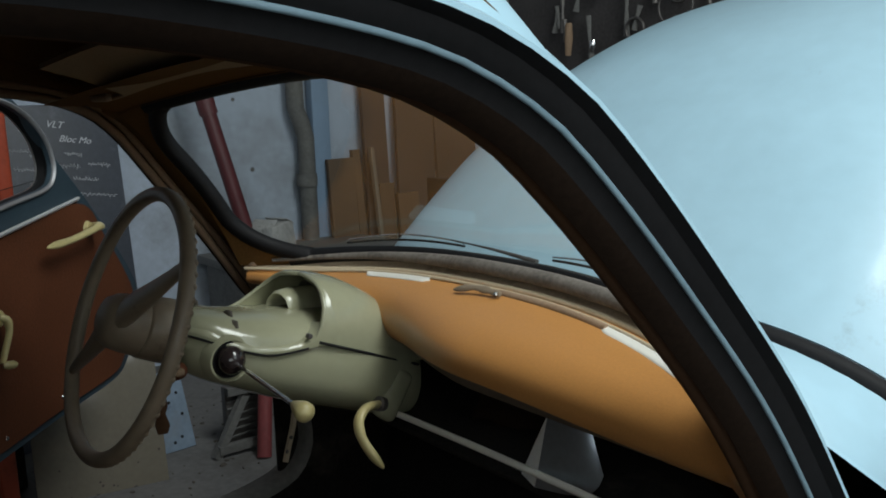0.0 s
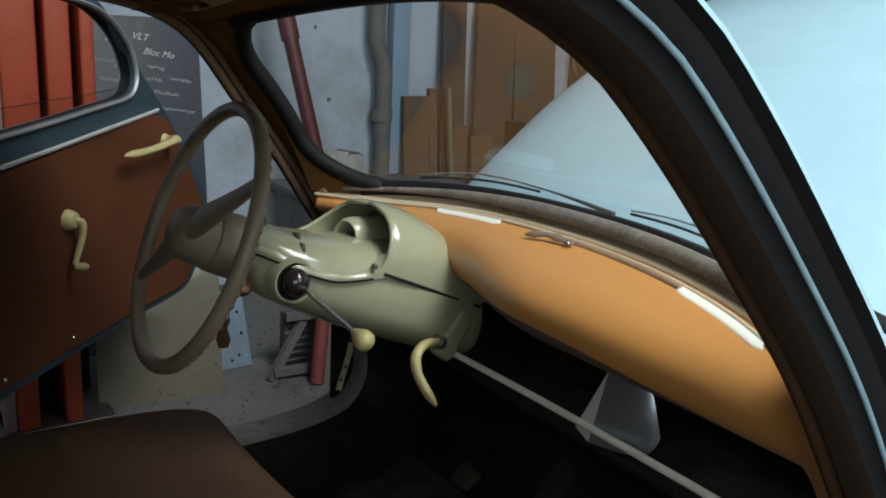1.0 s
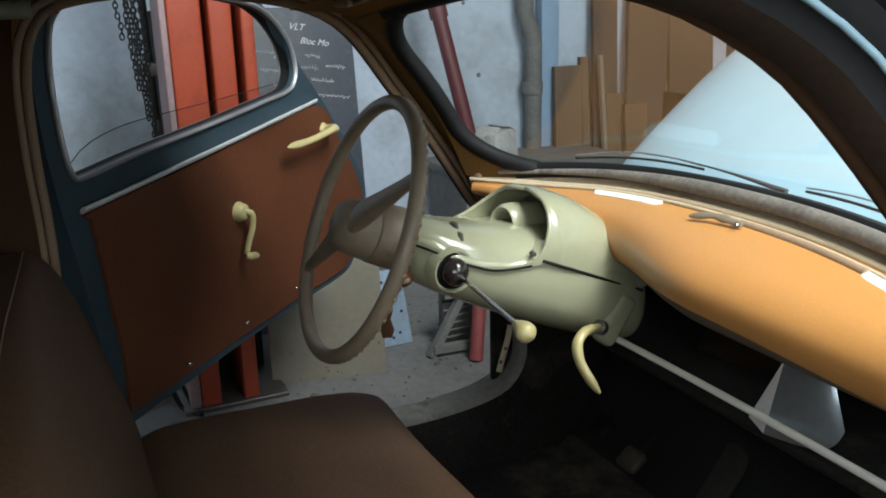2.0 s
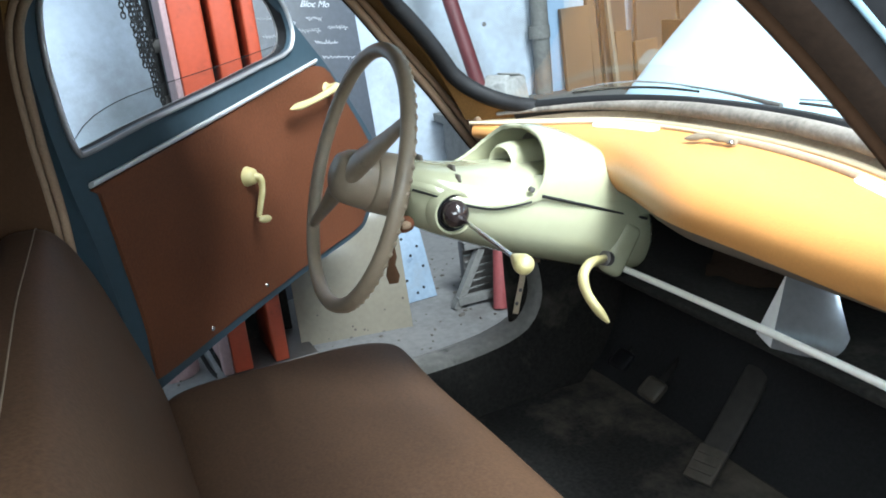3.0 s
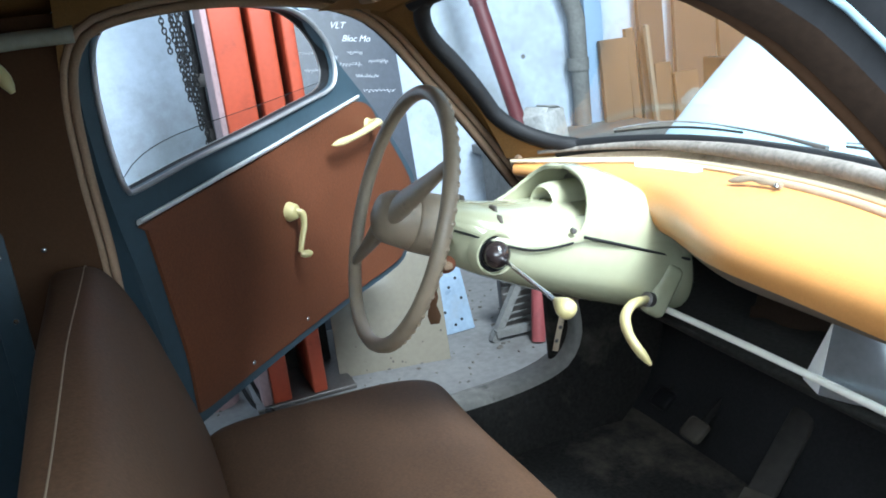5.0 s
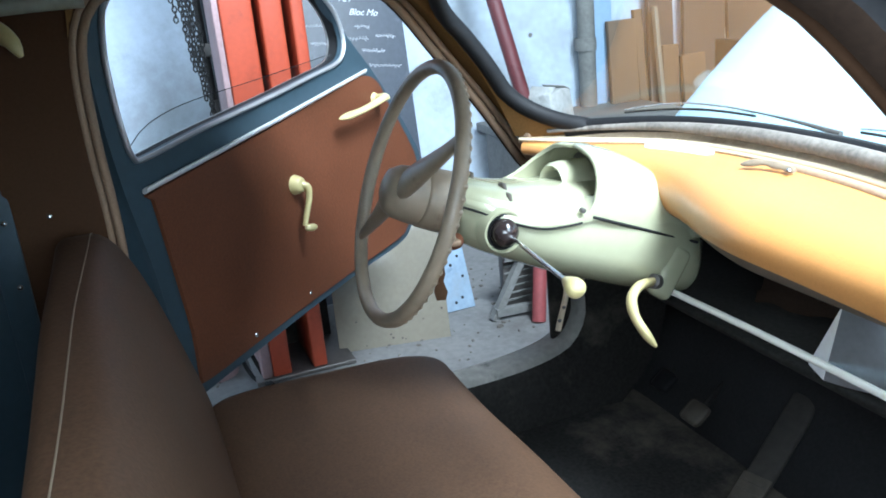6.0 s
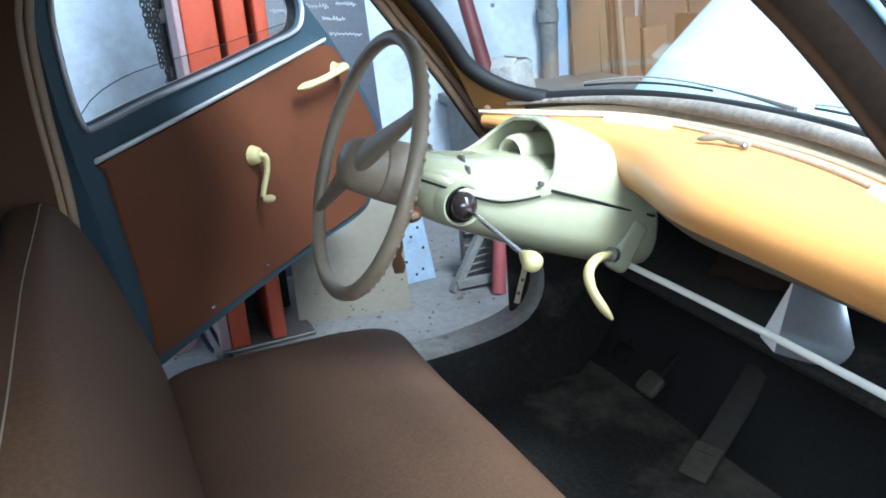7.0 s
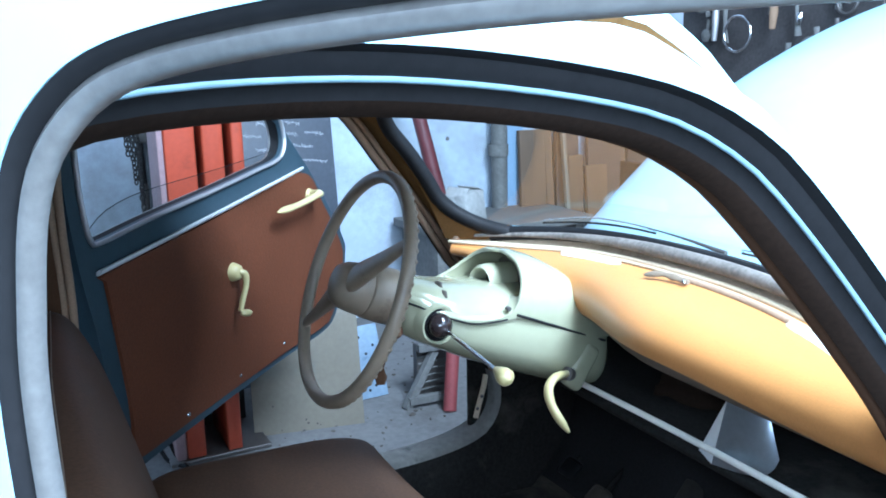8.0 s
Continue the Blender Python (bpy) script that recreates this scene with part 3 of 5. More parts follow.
RISE = [(0.0, 0.0), (0.1, 0.085), (0.2, 0.165), (0.3, 0.235), (0.5, 0.345), (0.8, 0.455), (1.1, 0.525), (1.3, 0.555)]


RISE_SMOOTH = [(p.x, p.y) for p in curve_points([(a, b, 0) for a, b in RISE], 40)]


def bonnet(u, w):
    a, b = RISE_SMOOTH[w]
    p = shut_line(0.76 * u * (1 - 0.10 * a))
    return (p.x, p.y + 0.016 + a, p.z + 0.004 + b + 0.03 * math.sin(math.pi * min(1, a / 1.3)) * (1 - u * u))


cpart("bonnet", sheet([[bonnet(u, w) for u in np.linspace(-1, 1, 61)] for w in range(40)], thick=0.003), PAINT, "raised pale blue bonnet with soft dents")
for side in (-1, 1):
    rows = []
    for y in np.linspace(0.66, 2.3, 26):
        w = max(0.0, (y - 0.66) / 1.6)
        top = 0.66 - 0.06 * w * w
        rows.append([(side * 0.60, y, top - 0.05), (side * 0.70, y, top - 0.004), (side * 0.765, y, top - 0.03), (side * 0.80, y, top - 0.12), (side * 0.81, y, 0.45), (side * 0.79, y, 0.28)])
    cpart("front_wing", sheet(rows), PAINT, "pale blue painted front wing")
    # body side ahead of the door, from the scuttle down to the sill
    rows = []
    for k in np.linspace(0, 1, 16):
        z = 0.93 - 0.38 * k
        y0 = front_edge(z, side) + 0.045
        rows.append([(side * (half_width(z) + 0.042), y0, z), (side * (0.745 + 0.04 * k), y0 + 0.07, z), (side * (0.70 + 0.08 * min(1, k * 1.6)), 0.66, min(z, 0.90 - 0.1 * k) if k < 0.1 else z)])
    cpart("cowl_side", sheet(rows), PAINT, "pale blue body side ahead of the door")
    cpart("rocker", block(0.06, 1.75, 0.14, pose(side * (0.745 if side > 0 else 0.685), -0.45, 0.315), 0.02), PAINT, "pale blue rocker panel under the door")

# tail, underbody and road wheels
rows = []
for k in np.linspace(0, 1, 18):
    y = -1.68 - 0.95 * k
    top = 1.33 - 0.62 * k ** 1.6
    half = 0.76 - 0.14 * k * k
    rows.append([(half * math.copysign(abs(math.cos(a)) ** 0.5, math.cos(a)), y, 0.30 + (top - 0.30) * abs(math.sin(a)) ** 0.6) for a in np.linspace(0, math.pi, 33)])
cpart("tail", sheet(rows), PAINT, "pale blue rounded tail")
for side in (-1, 1):
    cpart("rear_quarter", sheet([[(side * 0.775, y, 0.28), (side * 0.785, y, 0.6), (side * 0.765, y, 0.95)] for y in np.linspace(-1.75, -0.95, 8)]), PAINT, "pale blue rear door skin")
cpart("underbody", block(1.36, 3.9, 0.05, pose(0, -0.2, 0.235), 0.01), BLACK, "black underbody")
for side in (-1, 1):
    for y in (1.42, -1.30):
        wheel_m = Matrix.Translation((side * 0.64, y, 0.315)) @ pose(0, 0, 0, 0, 90 * side, 0)
        rw = empty("road_wheel", car)
        part("tyre", lathe([(0.20, -0.07), (0.27, -0.075), (0.305, -0.06), (0.315, -0.03), (0.315, 0.03), (0.305, 0.06), (0.27, 0.075), (0.20, 0.07)], wheel_m, 40), RUBBER, rw)
        part("wheel_rim", lathe([(0.0, 0.05), (0.06, 0.055), (0.08, 0.03), (0.17, 0.03), (0.19, 0.065), (0.205, 0.068), (0.205, -0.06)], wheel_m, 40), PAINT, rw)


# ---- the car: doors ----
DOOR_OUT = [(-0.062, 1.05), (-0.066, 1.18), (-0.055, 1.262), (0.0, 1.300), (0.15, 1.318), (0.4, 1.312), (0.56, 1.292), (0.659, 1.251), (0.799, 1.111), (0.951, 0.966), (1.12, 0.764),
            (1.132, 0.70), (1.10, 0.60), (1.04, 0.53), (0.96, 0.502), (0.713, 0.50), (0.428, 0.492), (0.15, 0.48), (0.02, 0.478), (0.0, 0.52), (0.0, 0.66), (-0.02, 0.80), (-0.045, 0.92)]
DOOR_HOLE = [(-0.008, 0.985), (0.02, 0.979), (0.179, 0.999), (0.418, 1.022), (0.613, 1.044), (0.715, 1.056), (0.755, 1.075), (0.766, 1.115), (0.737, 1.176), (0.66, 1.235), (0.55, 1.266), (0.3, 1.284),
             (0.08, 1.277), (0.0, 1.25), (-0.024, 1.18), (-0.026, 1.10), (-0.02, 1.03)]
DOOR_PANEL = [(0.012, 0.898), (0.009, 0.908), (0.018, 0.9125), (0.43, 0.957), (0.85, 1.005), (0.979, 0.896), (1.088, 0.754), (1.10, 0.70), (1.07, 0.61), (1.01, 0.545), (0.95, 0.522), (0.7, 0.519), (0.3, 0.509), (0.06, 0.50), (0.047, 0.522),
              (0.048, 0.616), (0.033, 0.743), (0.022, 0.829)]


def ring_of(pts, n):
    return [(p.x, p.y) for p in curve_points([(a, b, 0) for a, b in pts], n, closed=True)]


def holed_plate(outer, hole, m, z0, z1):
    """A plate with an opening, between the heights z0 and z1 over m's plane."""
    bm = bmesh.new()
    loops = []
    for pts in (outer, hole):
        vs = [bm.verts.new(m @ Vector((a, b, z0))) for a, b in pts]
        loops += [bm.edges.new((vs[i], vs[(i + 1) % len(vs)])) for i in range(len(vs))]
    bmesh.ops.triangle_fill(bm, use_beauty=True, edges=loops)
    r = bmesh.ops.extrude_face_region(bm, geom=bm.faces[:])
    vs = [v for v in r["geom"] if isinstance(v, bmesh.types.BMVert)]
    bmesh.ops.translate(bm, verts=vs, vec=m.to_3x3() @ Vector((0, 0, z1 - z0)))
    return bm


def scaled(pts, d):
    """An outline grown by d."""
    n, out = len(pts), []
    area = sum(pts[i - 1][0] * pts[i][1] - pts[i][0] * pts[i - 1][1] for i in range(n))
    s = 1 if area > 0 else -1
    for i in range(n):
        tx, ty = pts[(i + 1) % n][0] - pts[i - 1][0], pts[(i + 1) % n][1] - pts[i - 1][1]
        k = math.hypot(tx, ty) or 1
        out.append((pts[i][0] + s * ty / k * d, pts[i][1] - s * tx / k * d))
    return out


def build_door(base, heading, inn, lift=0.0, flare=0.0, thin=0.0, tip=0.0):
    """A front door. base: the hinge's place; heading: the way the door runs from it; inn: +1 if the inner face looks along heading x up;
    flare: by how much the window opening widens towards the inside; thin: by how much the door is thinner;
    tip: degrees by which its free edge is lifted."""
    d = Vector((*heading, 0)).normalized()
    n = d.cross(Vector((0, 0, 1))) * inn
    shell = Matrix(((d.x, 0, n.x, base[0]), (d.y, 0, n.y, base[1]), (0, 1, 0, lift), (0, 0, 0, 1)))
    shell = shell @ Matrix.Translation((0, 1.3, 0)) @ Matrix.Rotation(radians(tip), 4, "Z") @ Matrix.Translation((0, -1.3, 0))
    m = shell @ Matrix.Translation((0, 0, -thin))
    door = empty("door", car)
    door["label"] = "open front door, pale blue outside, slate blue inner frame with red-brown leathercloth panel"
    at = lambda s, z, o=0.0: m @ Vector((s, z, o))
    outside = lambda s, z, o=0.0: shell @ Vector((s, z, o))
    outer, hole = ring_of(DOOR_OUT, 220), ring_of(DOOR_HOLE, 240)
    part("inner_frame", holed_plate(outer, scaled(hole, flare), m, -0.012, 0.0), DOOR_PAINT, door, "slate blue painted inner door frame")
    part("outer_skin", holed_plate(scaled(outer, 0.012), scaled(hole, 0.0185), shell, -0.052, -0.045), PAINT, door, "pale blue outer door skin")
    edge = sheet([[at(*p, -0.006) for p in scaled(outer, -0.002)], [outside(*p, -0.036) for p in scaled(outer, 0.006)], [outside(*p, -0.048) for p in scaled(outer, 0.011)]], closed_u=True)
    part("door_edge", edge, DOOR_PAINT, door)
    # window reveal: felt channel between an aluminium surround outside and a chrome one inside
    felt = [(flare + 0.001, -0.004 - thin), (flare + 0.008, -0.012 - 0.9 * thin), (0.6 * flare + 0.008, -0.022 - 0.6 * thin), (0.2 * flare + 0.003, -0.036 - 0.1 * thin), (0.003, -0.040)]
    part("felt_channel", sheet([[outside(*p, o) for p in scaled(hole, g)] for g, o in felt], closed_u=True), RUBBER, door, "fuzzy black felt window channel")
    part("window_surround", sheet([[outside(*p, o) for p in scaled(hole, g)] for g, o in ((0.003, -0.040), (0.003, -0.044), (0.006, -0.0475), (0.010, -0.048), (0.013, -0.045))], closed_u=True), OLD_ALU, door,
         "dull aluminium outer window surround")
    part("window_rubber", sheet([[outside(*p, o) for p in scaled(hole, g)] for g, o in ((0.0125, -0.044), (0.014, -0.049), (0.018, -0.051), (0.021, -0.052))], closed_u=True), RUBBER, door,
         "black rubber round the outer window surround")
    part("window_bead", tube([at(*p, 0.003) for p in scaled(hole, flare + 0.004)], 0.0065, 8, closed=True, flat=0.8), ALU, door, "dull metal window bead")
    pane = [(-0.012, 0.975), (0.0, 0.995), (0.04, 1.022), (0.10, 1.040), (0.2, 1.052), (0.45, 1.062), (0.72, 1.076), (0.75, 1.066)]
    top = curve_points([(a, b, 0) for a, b in pane], 40)
    rows = [[at(p.x, p.y - (p.y - (0.965 + 0.105 * max(0.0, p.x))) * k, -0.016) for p in top] for k in np.linspace(0, 1, 4)]
    g = part("window_pane", sheet(rows), PANE, door, "window glass wound almost fully down")
    g.visible_shadow = False
    part("pane_edge", tube([at(a, b, -0.016) for a, b in [(p.x, p.y) for p in curve_points([(q[0], q[1], 0) for q in pane[:7]], 24)]], 0.0009, 6), RUBBER, door)
    panel = [(p.x, p.y) for k in range(len(DOOR_PANEL)) for p in [Vector((*DOOR_PANEL[k], 0))]]
    bm = bmesh.new()
    hi = ring_of(panel, 120)
    cx, cz = 0.5, 0.72
    rows = []
    for r in (1.0, 0.996, 0.97, 0.8, 0.6, 0.4, 0.2, 0.02):
        rows.append([at(cx + (a - cx) * r, cz + (b - cz) * r,
                        (0.001 if r == 1.0 else 0.008) + (0.0035 * noise.noise((4 * (cx + (a - cx) * r), 4 * (cz + (b - cz) * r), 7)) if r < 0.99 else 0)
                        + (0.006 * math.exp(-(((cx + (a - cx) * r) - 0.36) ** 2 + ((cz + (b - cz) * r) - 0.87) ** 2) / 0.002) if r < 0.95 else 0)) for a, b in hi])
    vs = grid(bm, rows, closed_u=True)
    bm.faces.new(vs[-1])
    part("trim_panel", bm, HARDBOARD, door, "red-brown leathercloth door panel, slightly buckled")
    bm = bmesh.new()
    tube([at(-0.004, 0.919, 0.007), at(0.43, 0.966, 0.009), at(0.855, 1.015, 0.007)], 0.009, 10, flat=0.55, bm=bm)
    part("trim_strip", bm, STRIP, door, "polished aluminium belt strip")
    for s, z in ((0.236, 0.526), (0.462, 0.538), (0.692, 0.549)):
        part("trim_screw", lathe([(0.0, 0.004), (0.004, 0.003), (0.0055, 0.0)], m @ Matrix.Translation((s, z, 0.008)), 12), CHROME, door)
    # pull handle
    path = curve_points([at(0.886, 0.936, 0.008), at(0.884, 0.941, 0.040), at(0.858, 0.944, 0.055), at(0.81, 0.938, 0.055), at(0.73, 0.931, 0.052), at(0.634, 0.929, 0.046)], 26)
    rad = [0.013, 0.014, 0.0145, 0.0145, 0.014, 0.0125, 0.011] + [0.0098] * 6 + [0.0095] * 5 + [0.0098, 0.0102, 0.0108, 0.011, 0.0105, 0.009, 0.006, 0.002]
    pull = part("door_handle", tube(path, rad, 12, flat=0.75), IVORY, door, "ivory plastic door handle")
    part("handle_boss", lathe([(0.0, 0.012), (0.016, 0.011), (0.020, 0.0)], m @ Matrix.Translation((0.886, 0.936, 0.006)), 24), IVORY, pull)
    # window crank
    crank = part("window_crank", tube(curve_points([at(0.466, 0.806, 0.024), at(0.474, 0.800, 0.034), at(0.470, 0.775, 0.038), at(0.453, 0.740, 0.036), at(0.440, 0.716, 0.036)], 20),
                                      [0.012, 0.0125, 0.0125, 0.012, 0.011, 0.010] + [0.009] * 10 + [0.0085, 0.008, 0.0085, 0.007], 12, flat=0.7), IVORY, door, "ivory plastic window crank")
    part("crank_boss", lathe([(0.0, 0.024), (0.012, 0.024), (0.018, 0.02), (0.022, 0.008), (0.024, 0.0)], m @ Matrix.Translation((0.463, 0.808, 0.006)), 28), IVORY, crank)
    part("crank_knob", tube([at(0.434, 0.714, 0.040), at(0.440, 0.712, 0.046), at(0.452, 0.710, 0.052), at(0.460, 0.709, 0.054)], [0.006, 0.009, 0.009, 0.004], 12), IVORY, crank)
    return door


build_door((-0.7071, -0.3676), (-0.7009, 0.7133), 1)
NEAR_ANGLE = 50
build_door((0.684, -0.453), (math.sin(radians(NEAR_ANGLE)), math.cos(radians(NEAR_ANGLE))), -1, lift=0.031, flare=0.030, thin=0.028, tip=0.9)

# ---- the car: dashboard ----
XS = np.linspace(-0.575, 0.63, 66)
PIPE_XS = np.linspace(-0.58, 0.63, 64)


DASH_U = np.linspace(-1.1, 1.3, 60)
DASH_X = [screen(u, 0.0).x for u in DASH_U]


def dash_profile(x):
    """Section of the padded roll: from the piping over the top, down its straight front and in under it."""
    b = screen(float(np.interp(x, DASH_X, DASH_U)), 0.0)
    end = min(1.0, max(0.0, (-0.40 - x) / 0.18)) ** 2
    y0, z0 = b.y - 0.03 + 0.030 * end, b.z - 0.028 + 0.014 * end
    k = min(1.0, max(0.0, (x + 0.27) / 0.36))
    k = k * k * (3 - 2 * k)
    slim = min(1.0, max(0.0, (x + 0.575) / 0.17))
    front = min(y0 - 0.026 - 0.008 * slim, (y0 - 0.026 - 0.074 * slim) * (1 - k) + 0.330 * k)
    deep = min(1.0, max(0.0, (x + 0.52) / 0.16)) * 0.62 + 0.38
    low = z0 + (0.826 - z0) * deep
    top = y0 - 0.02
    return [(x, y0, z0), (x, top, z0 + 0.001), (x, top + (front - top) * 0.36, z0 - 0.005), (x, top + (front - top) * 0.74, z0 + (low - z0) * 0.17), (x, top + (front - top) * 0.95, z0 + (low - z0) * 0.37),
            (x, front, z0 + (low - z0) * 0.58), (x, front + 0.010, z0 + (low - z0) * 0.80), (x, front + 0.036, z0 + (low - z0) * 0.97), (x, front + 0.075, low - 0.002)]


rows = [[tuple(p) for p in curve_points(dash_profile(x), 30)] for x in XS]
dash = cpart("dashboard", sheet([r[:22] for r in rows]), ORANGE, "padded orange-tan leathercloth dashboard roll")
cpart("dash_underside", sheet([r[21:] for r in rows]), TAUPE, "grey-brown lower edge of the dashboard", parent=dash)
cpart("dash_ledge", sheet([[Vector(dash_profile(x)[0]), Vector(dash_profile(x)[0]).lerp(screen(float(np.interp(x, DASH_X, DASH_U)), 0.0), 0.5) + Vector((0, 0, -0.004)),
                            screen(float(np.interp(x, DASH_X, DASH_U)), 0.0) + Vector((0, -0.006, -0.008))] for x in PIPE_XS]), LEDGE, "dusty tan ledge between piping and gasket", parent=dash)
cpart("dash_top_strip", tube([Vector(dash_profile(x)[0]) + Vector((0, -0.002, 0.004)) for x in PIPE_XS], 0.0048, 8, flat=0.6), PIPING, "tan piping along the windscreen base", parent=dash)
cpart("dash_piping", tube([Vector(dash_profile(x)[1]) + Vector((0, -0.002, 0.002)) for x in PIPE_XS], 0.0036, 8), PIPING, "cream piping on the dashboard edge", parent=dash)


def vent(x0, x1):
    """A flat white outlet with rounded ends, let into the top of the roll behind the piping."""
    pts = [Vector(dash_profile(x)[1]) for x in np.linspace(x0, x1, 22)]
    rows = []
    for k, p in enumerate(pts):
        e = math.sqrt(max(0.02, 1 - (1 - min(1.0, min(k, 21 - k) / 2.5)) ** 2))
        rows.append([p + Vector((0, -0.011 + 0.010 * e * t, 0.0035 - 0.0022 * (1 - t) - (0.002 if abs(t) == 1 else 0))) for t in (1, 0.85, 0.3, -0.3, -0.85, -1)])
    return cpart("demister_vent", sheet(rows, thick=0.003), WHITE_TRIM, "white plastic demister vent", parent=dash)


vent(-0.33, -0.17)
vent(0.228, 0.405)
# broken mirror foot and its strip lying along the dash edge
p0 = Vector(dash_profile(-0.065)[2]) + Vector((0, 0.012, 0.0))
bm = tube(curve_points([p0 + Vector((-0.005, -0.008, 0.008)), p0 + Vector((0.03, 0.004, 0.014)), p0 + Vector((0.06, 0.008, 0.013)), p0 + Vector((0.085, 0.010, 0.010))], 14),
          [0.002, 0.005, 0.0065, 0.007, 0.006, 0.005, 0.005, 0.006, 0.0075, 0.007, 0.005, 0.006, 0.006, 0.004], 10, flat=0.5)
foot = cpart("mirror_foot", bm, WHEELP, "broken brown metal mirror foot", parent=dash)
cpart("foot_screw", lathe([(0.0, 0.004), (0.003, 0.003), (0.004, 0.0)], Matrix.Translation(p0 + Vector((0.082, 0.002, 0.012))), 10), CHROME, parent=foot)
strip = [Vector(dash_profile(x)[1]) + Vector((0, -0.010, 0.002)) for x in np.linspace(0.0, 0.235, 20)]
cpart("dash_strip", tube(strip, 0.0055, 8, flat=0.5), TAN_STRIP, "loose tan strip on the dashboard", parent=dash)
# bracket at the pillar end of the piping
cpart("piping_clip", block(0.03, 0.022, 0.03, pose(-0.585, 0.358, 0.921, 0, 0, 15), 0.006), WINDLACE, "tan metal clip at the pillar", parent=dash)

# shelf under the dash with a cream tube along its edge
cpart("parcel_shelf", block(1.16, 0.36, 0.012, pose(0.07, 0.62, 0.668), 0.004), BLACK, "black board parcel shelf")
rod = [(x, 0.426 + 0.03 * (1 - ((x - 0.1) / 0.4) ** 2) * 0.3, 0.699) for x in np.linspace(-0.215, 0.64, 24)]
cpart("shelf_tube", tube(rod, 0.0058, 12), WHITE_TRIM, "glossy cream painted tube along the parcel shelf")
# a folded offcut: a narrow facet, then the main face curling away
rows = []
for lo_pt, hi_pt in (((0.084, 0.446, 0.682), (0.128, 0.462, 0.79)), ((0.122, 0.436, 0.676), (0.128, 0.462, 0.80)), ((0.165, 0.449, 0.677), (0.148, 0.468, 0.803)),
                     ((0.198, 0.460, 0.682), (0.164, 0.473, 0.80)), ((0.214, 0.468, 0.697), (0.178, 0.478, 0.785)), ((0.219, 0.474, 0.715), (0.192, 0.482, 0.765))):
    rows.append([Vector(lo_pt).lerp(Vector(hi_pt), w) for w in (0.0, 0.5, 1.0)])
bent = cpart("shelf_sheet", sheet([[tuple(p) for p in curve_points([r[k] for r in rows[1:]], 16)] for k in range(3)], thick=0.0012), BARE_STEEL, "bent bare aluminium sheet standing on the shelf")
# same sheet, but the flange's highlight is painted in with a brighter metal
cpart("sheet_flange", sheet(rows[:2], thick=0.0012), STRIP, "folded flange of the sheet, its highlight put into a paler metal", smooth=False, parent=bent)
# crumpled dark cloth and wiring pushed to the back of the shelf
cpart("shelf_cloth", sheet([[(x, 0.60 + 0.05 * math.sin(9 * x) + 0.09 * w, 0.676 + 0.10 * math.sin(math.pi * w) ** 0.7 * (0.6 + 0.5 * noise.noise((6 * x, 4 * w, 2))) + 0.012 * noise.noise((22 * x, 15 * w, 5)))
                             for x in np.linspace(-0.15, 0.5, 60)] for w in np.linspace(0, 1, 18)]), JAMB_FELT, "crumpled dark cloth on the parcel shelf")

# ---- the car: steering ----
WC, TILT = Vector((-0.3025, 0.0056, 0.9297)), 21.7
WM = Matrix.Translation(WC) @ pose(0, 0, 0, 90 - TILT, 0, -1.8)      # local z: towards the driver and up


def on_wheel(a, r, h=0.0):
    return WM @ Vector((r * math.cos(radians(a)), r * math.sin(radians(a)), h))


wheel = empty("steering_wheel", car)
wheel["label"] = "beige plastic two-spoke steering wheel with worn rim"
rim = bmesh.new()
tube([on_wheel(360 * k / 144, 0.199, 0.0) for k in range(144)], 0.0115, 14, closed=True, bm=rim)
rim_ob = part("rim", rim, WHEELP, wheel, "worn beige rim with finger grips behind")
bm = bmesh.new()
for k in range(72):
    a = 360 * k / 72
    bmesh.ops.create_icosphere(bm, subdivisions=2, radius=0.0058, matrix=Matrix.Translation(on_wheel(a, 0.2045, -0.006)))
part("finger_grip", bm, WHEELP, rim_ob)
for a in (35, 214):
    path = [on_wheel(a, r, h) for r, h in ((0.025, 0.012), (0.06, 0.010), (0.10, 0.006), (0.15, 0.002), (0.195, 0.0))]
    part("spoke", tube(path, [0.028, 0.027, 0.022, 0.0165, 0.013], 14, flat=0.55), WHEELP, wheel, "tapered beige spoke")
hub = part("hub", lathe([(0.0, 0.040), (0.018, 0.0385), (0.033, 0.032), (0.041, 0.018), (0.044, 0.0), (0.046, -0.018), (0.0455, -0.022)], WM, 40), WHEELP, wheel, "domed beige horn hub")
part("hub_collar", lathe([(0.0, -0.0225), (0.0445, -0.0225), (0.048, -0.026), (0.050, -0.06), (0.050, -0.075), (0.046, -0.08)], WM, 40), WHEELP, wheel, "beige steering column collar")

# pod round the column: (y, centre x, half width, top, bottom)
POD = [(0.072, -0.295, 0.050, 0.944, 0.846), (0.10, -0.296, 0.076, 0.938, 0.824), (0.15, -0.298, 0.094, 0.926, 0.798), (0.21, -0.30, 0.103, 0.914, 0.768), (0.28, -0.30, 0.110, 0.904, 0.738),
       (0.35, -0.30, 0.114, 0.894, 0.710), (0.41, -0.30, 0.112, 0.882, 0.686), (0.455, -0.30, 0.104, 0.868, 0.672), (0.49, -0.30, 0.088, 0.846, 0.668), (0.512, -0.30, 0.06, 0.82, 0.680)]
pod = empty("instrument_pod", car)
pod["label"] = "glossy cream-green instrument pod round the steering column"


def pod_section(y, cx, hw, top, bot, n=40, ex=2.7):
    out = []
    for k in range(n):
        a = 2 * math.pi * k / n
        c, s = math.cos(a), math.sin(a)
        out.append(Vector((cx + hw * math.copysign(abs(c) ** (2 / ex), c), y, (top + bot) / 2 + (top - bot) / 2 * math.copysign(abs(s) ** (2 / ex), s))))
    return out


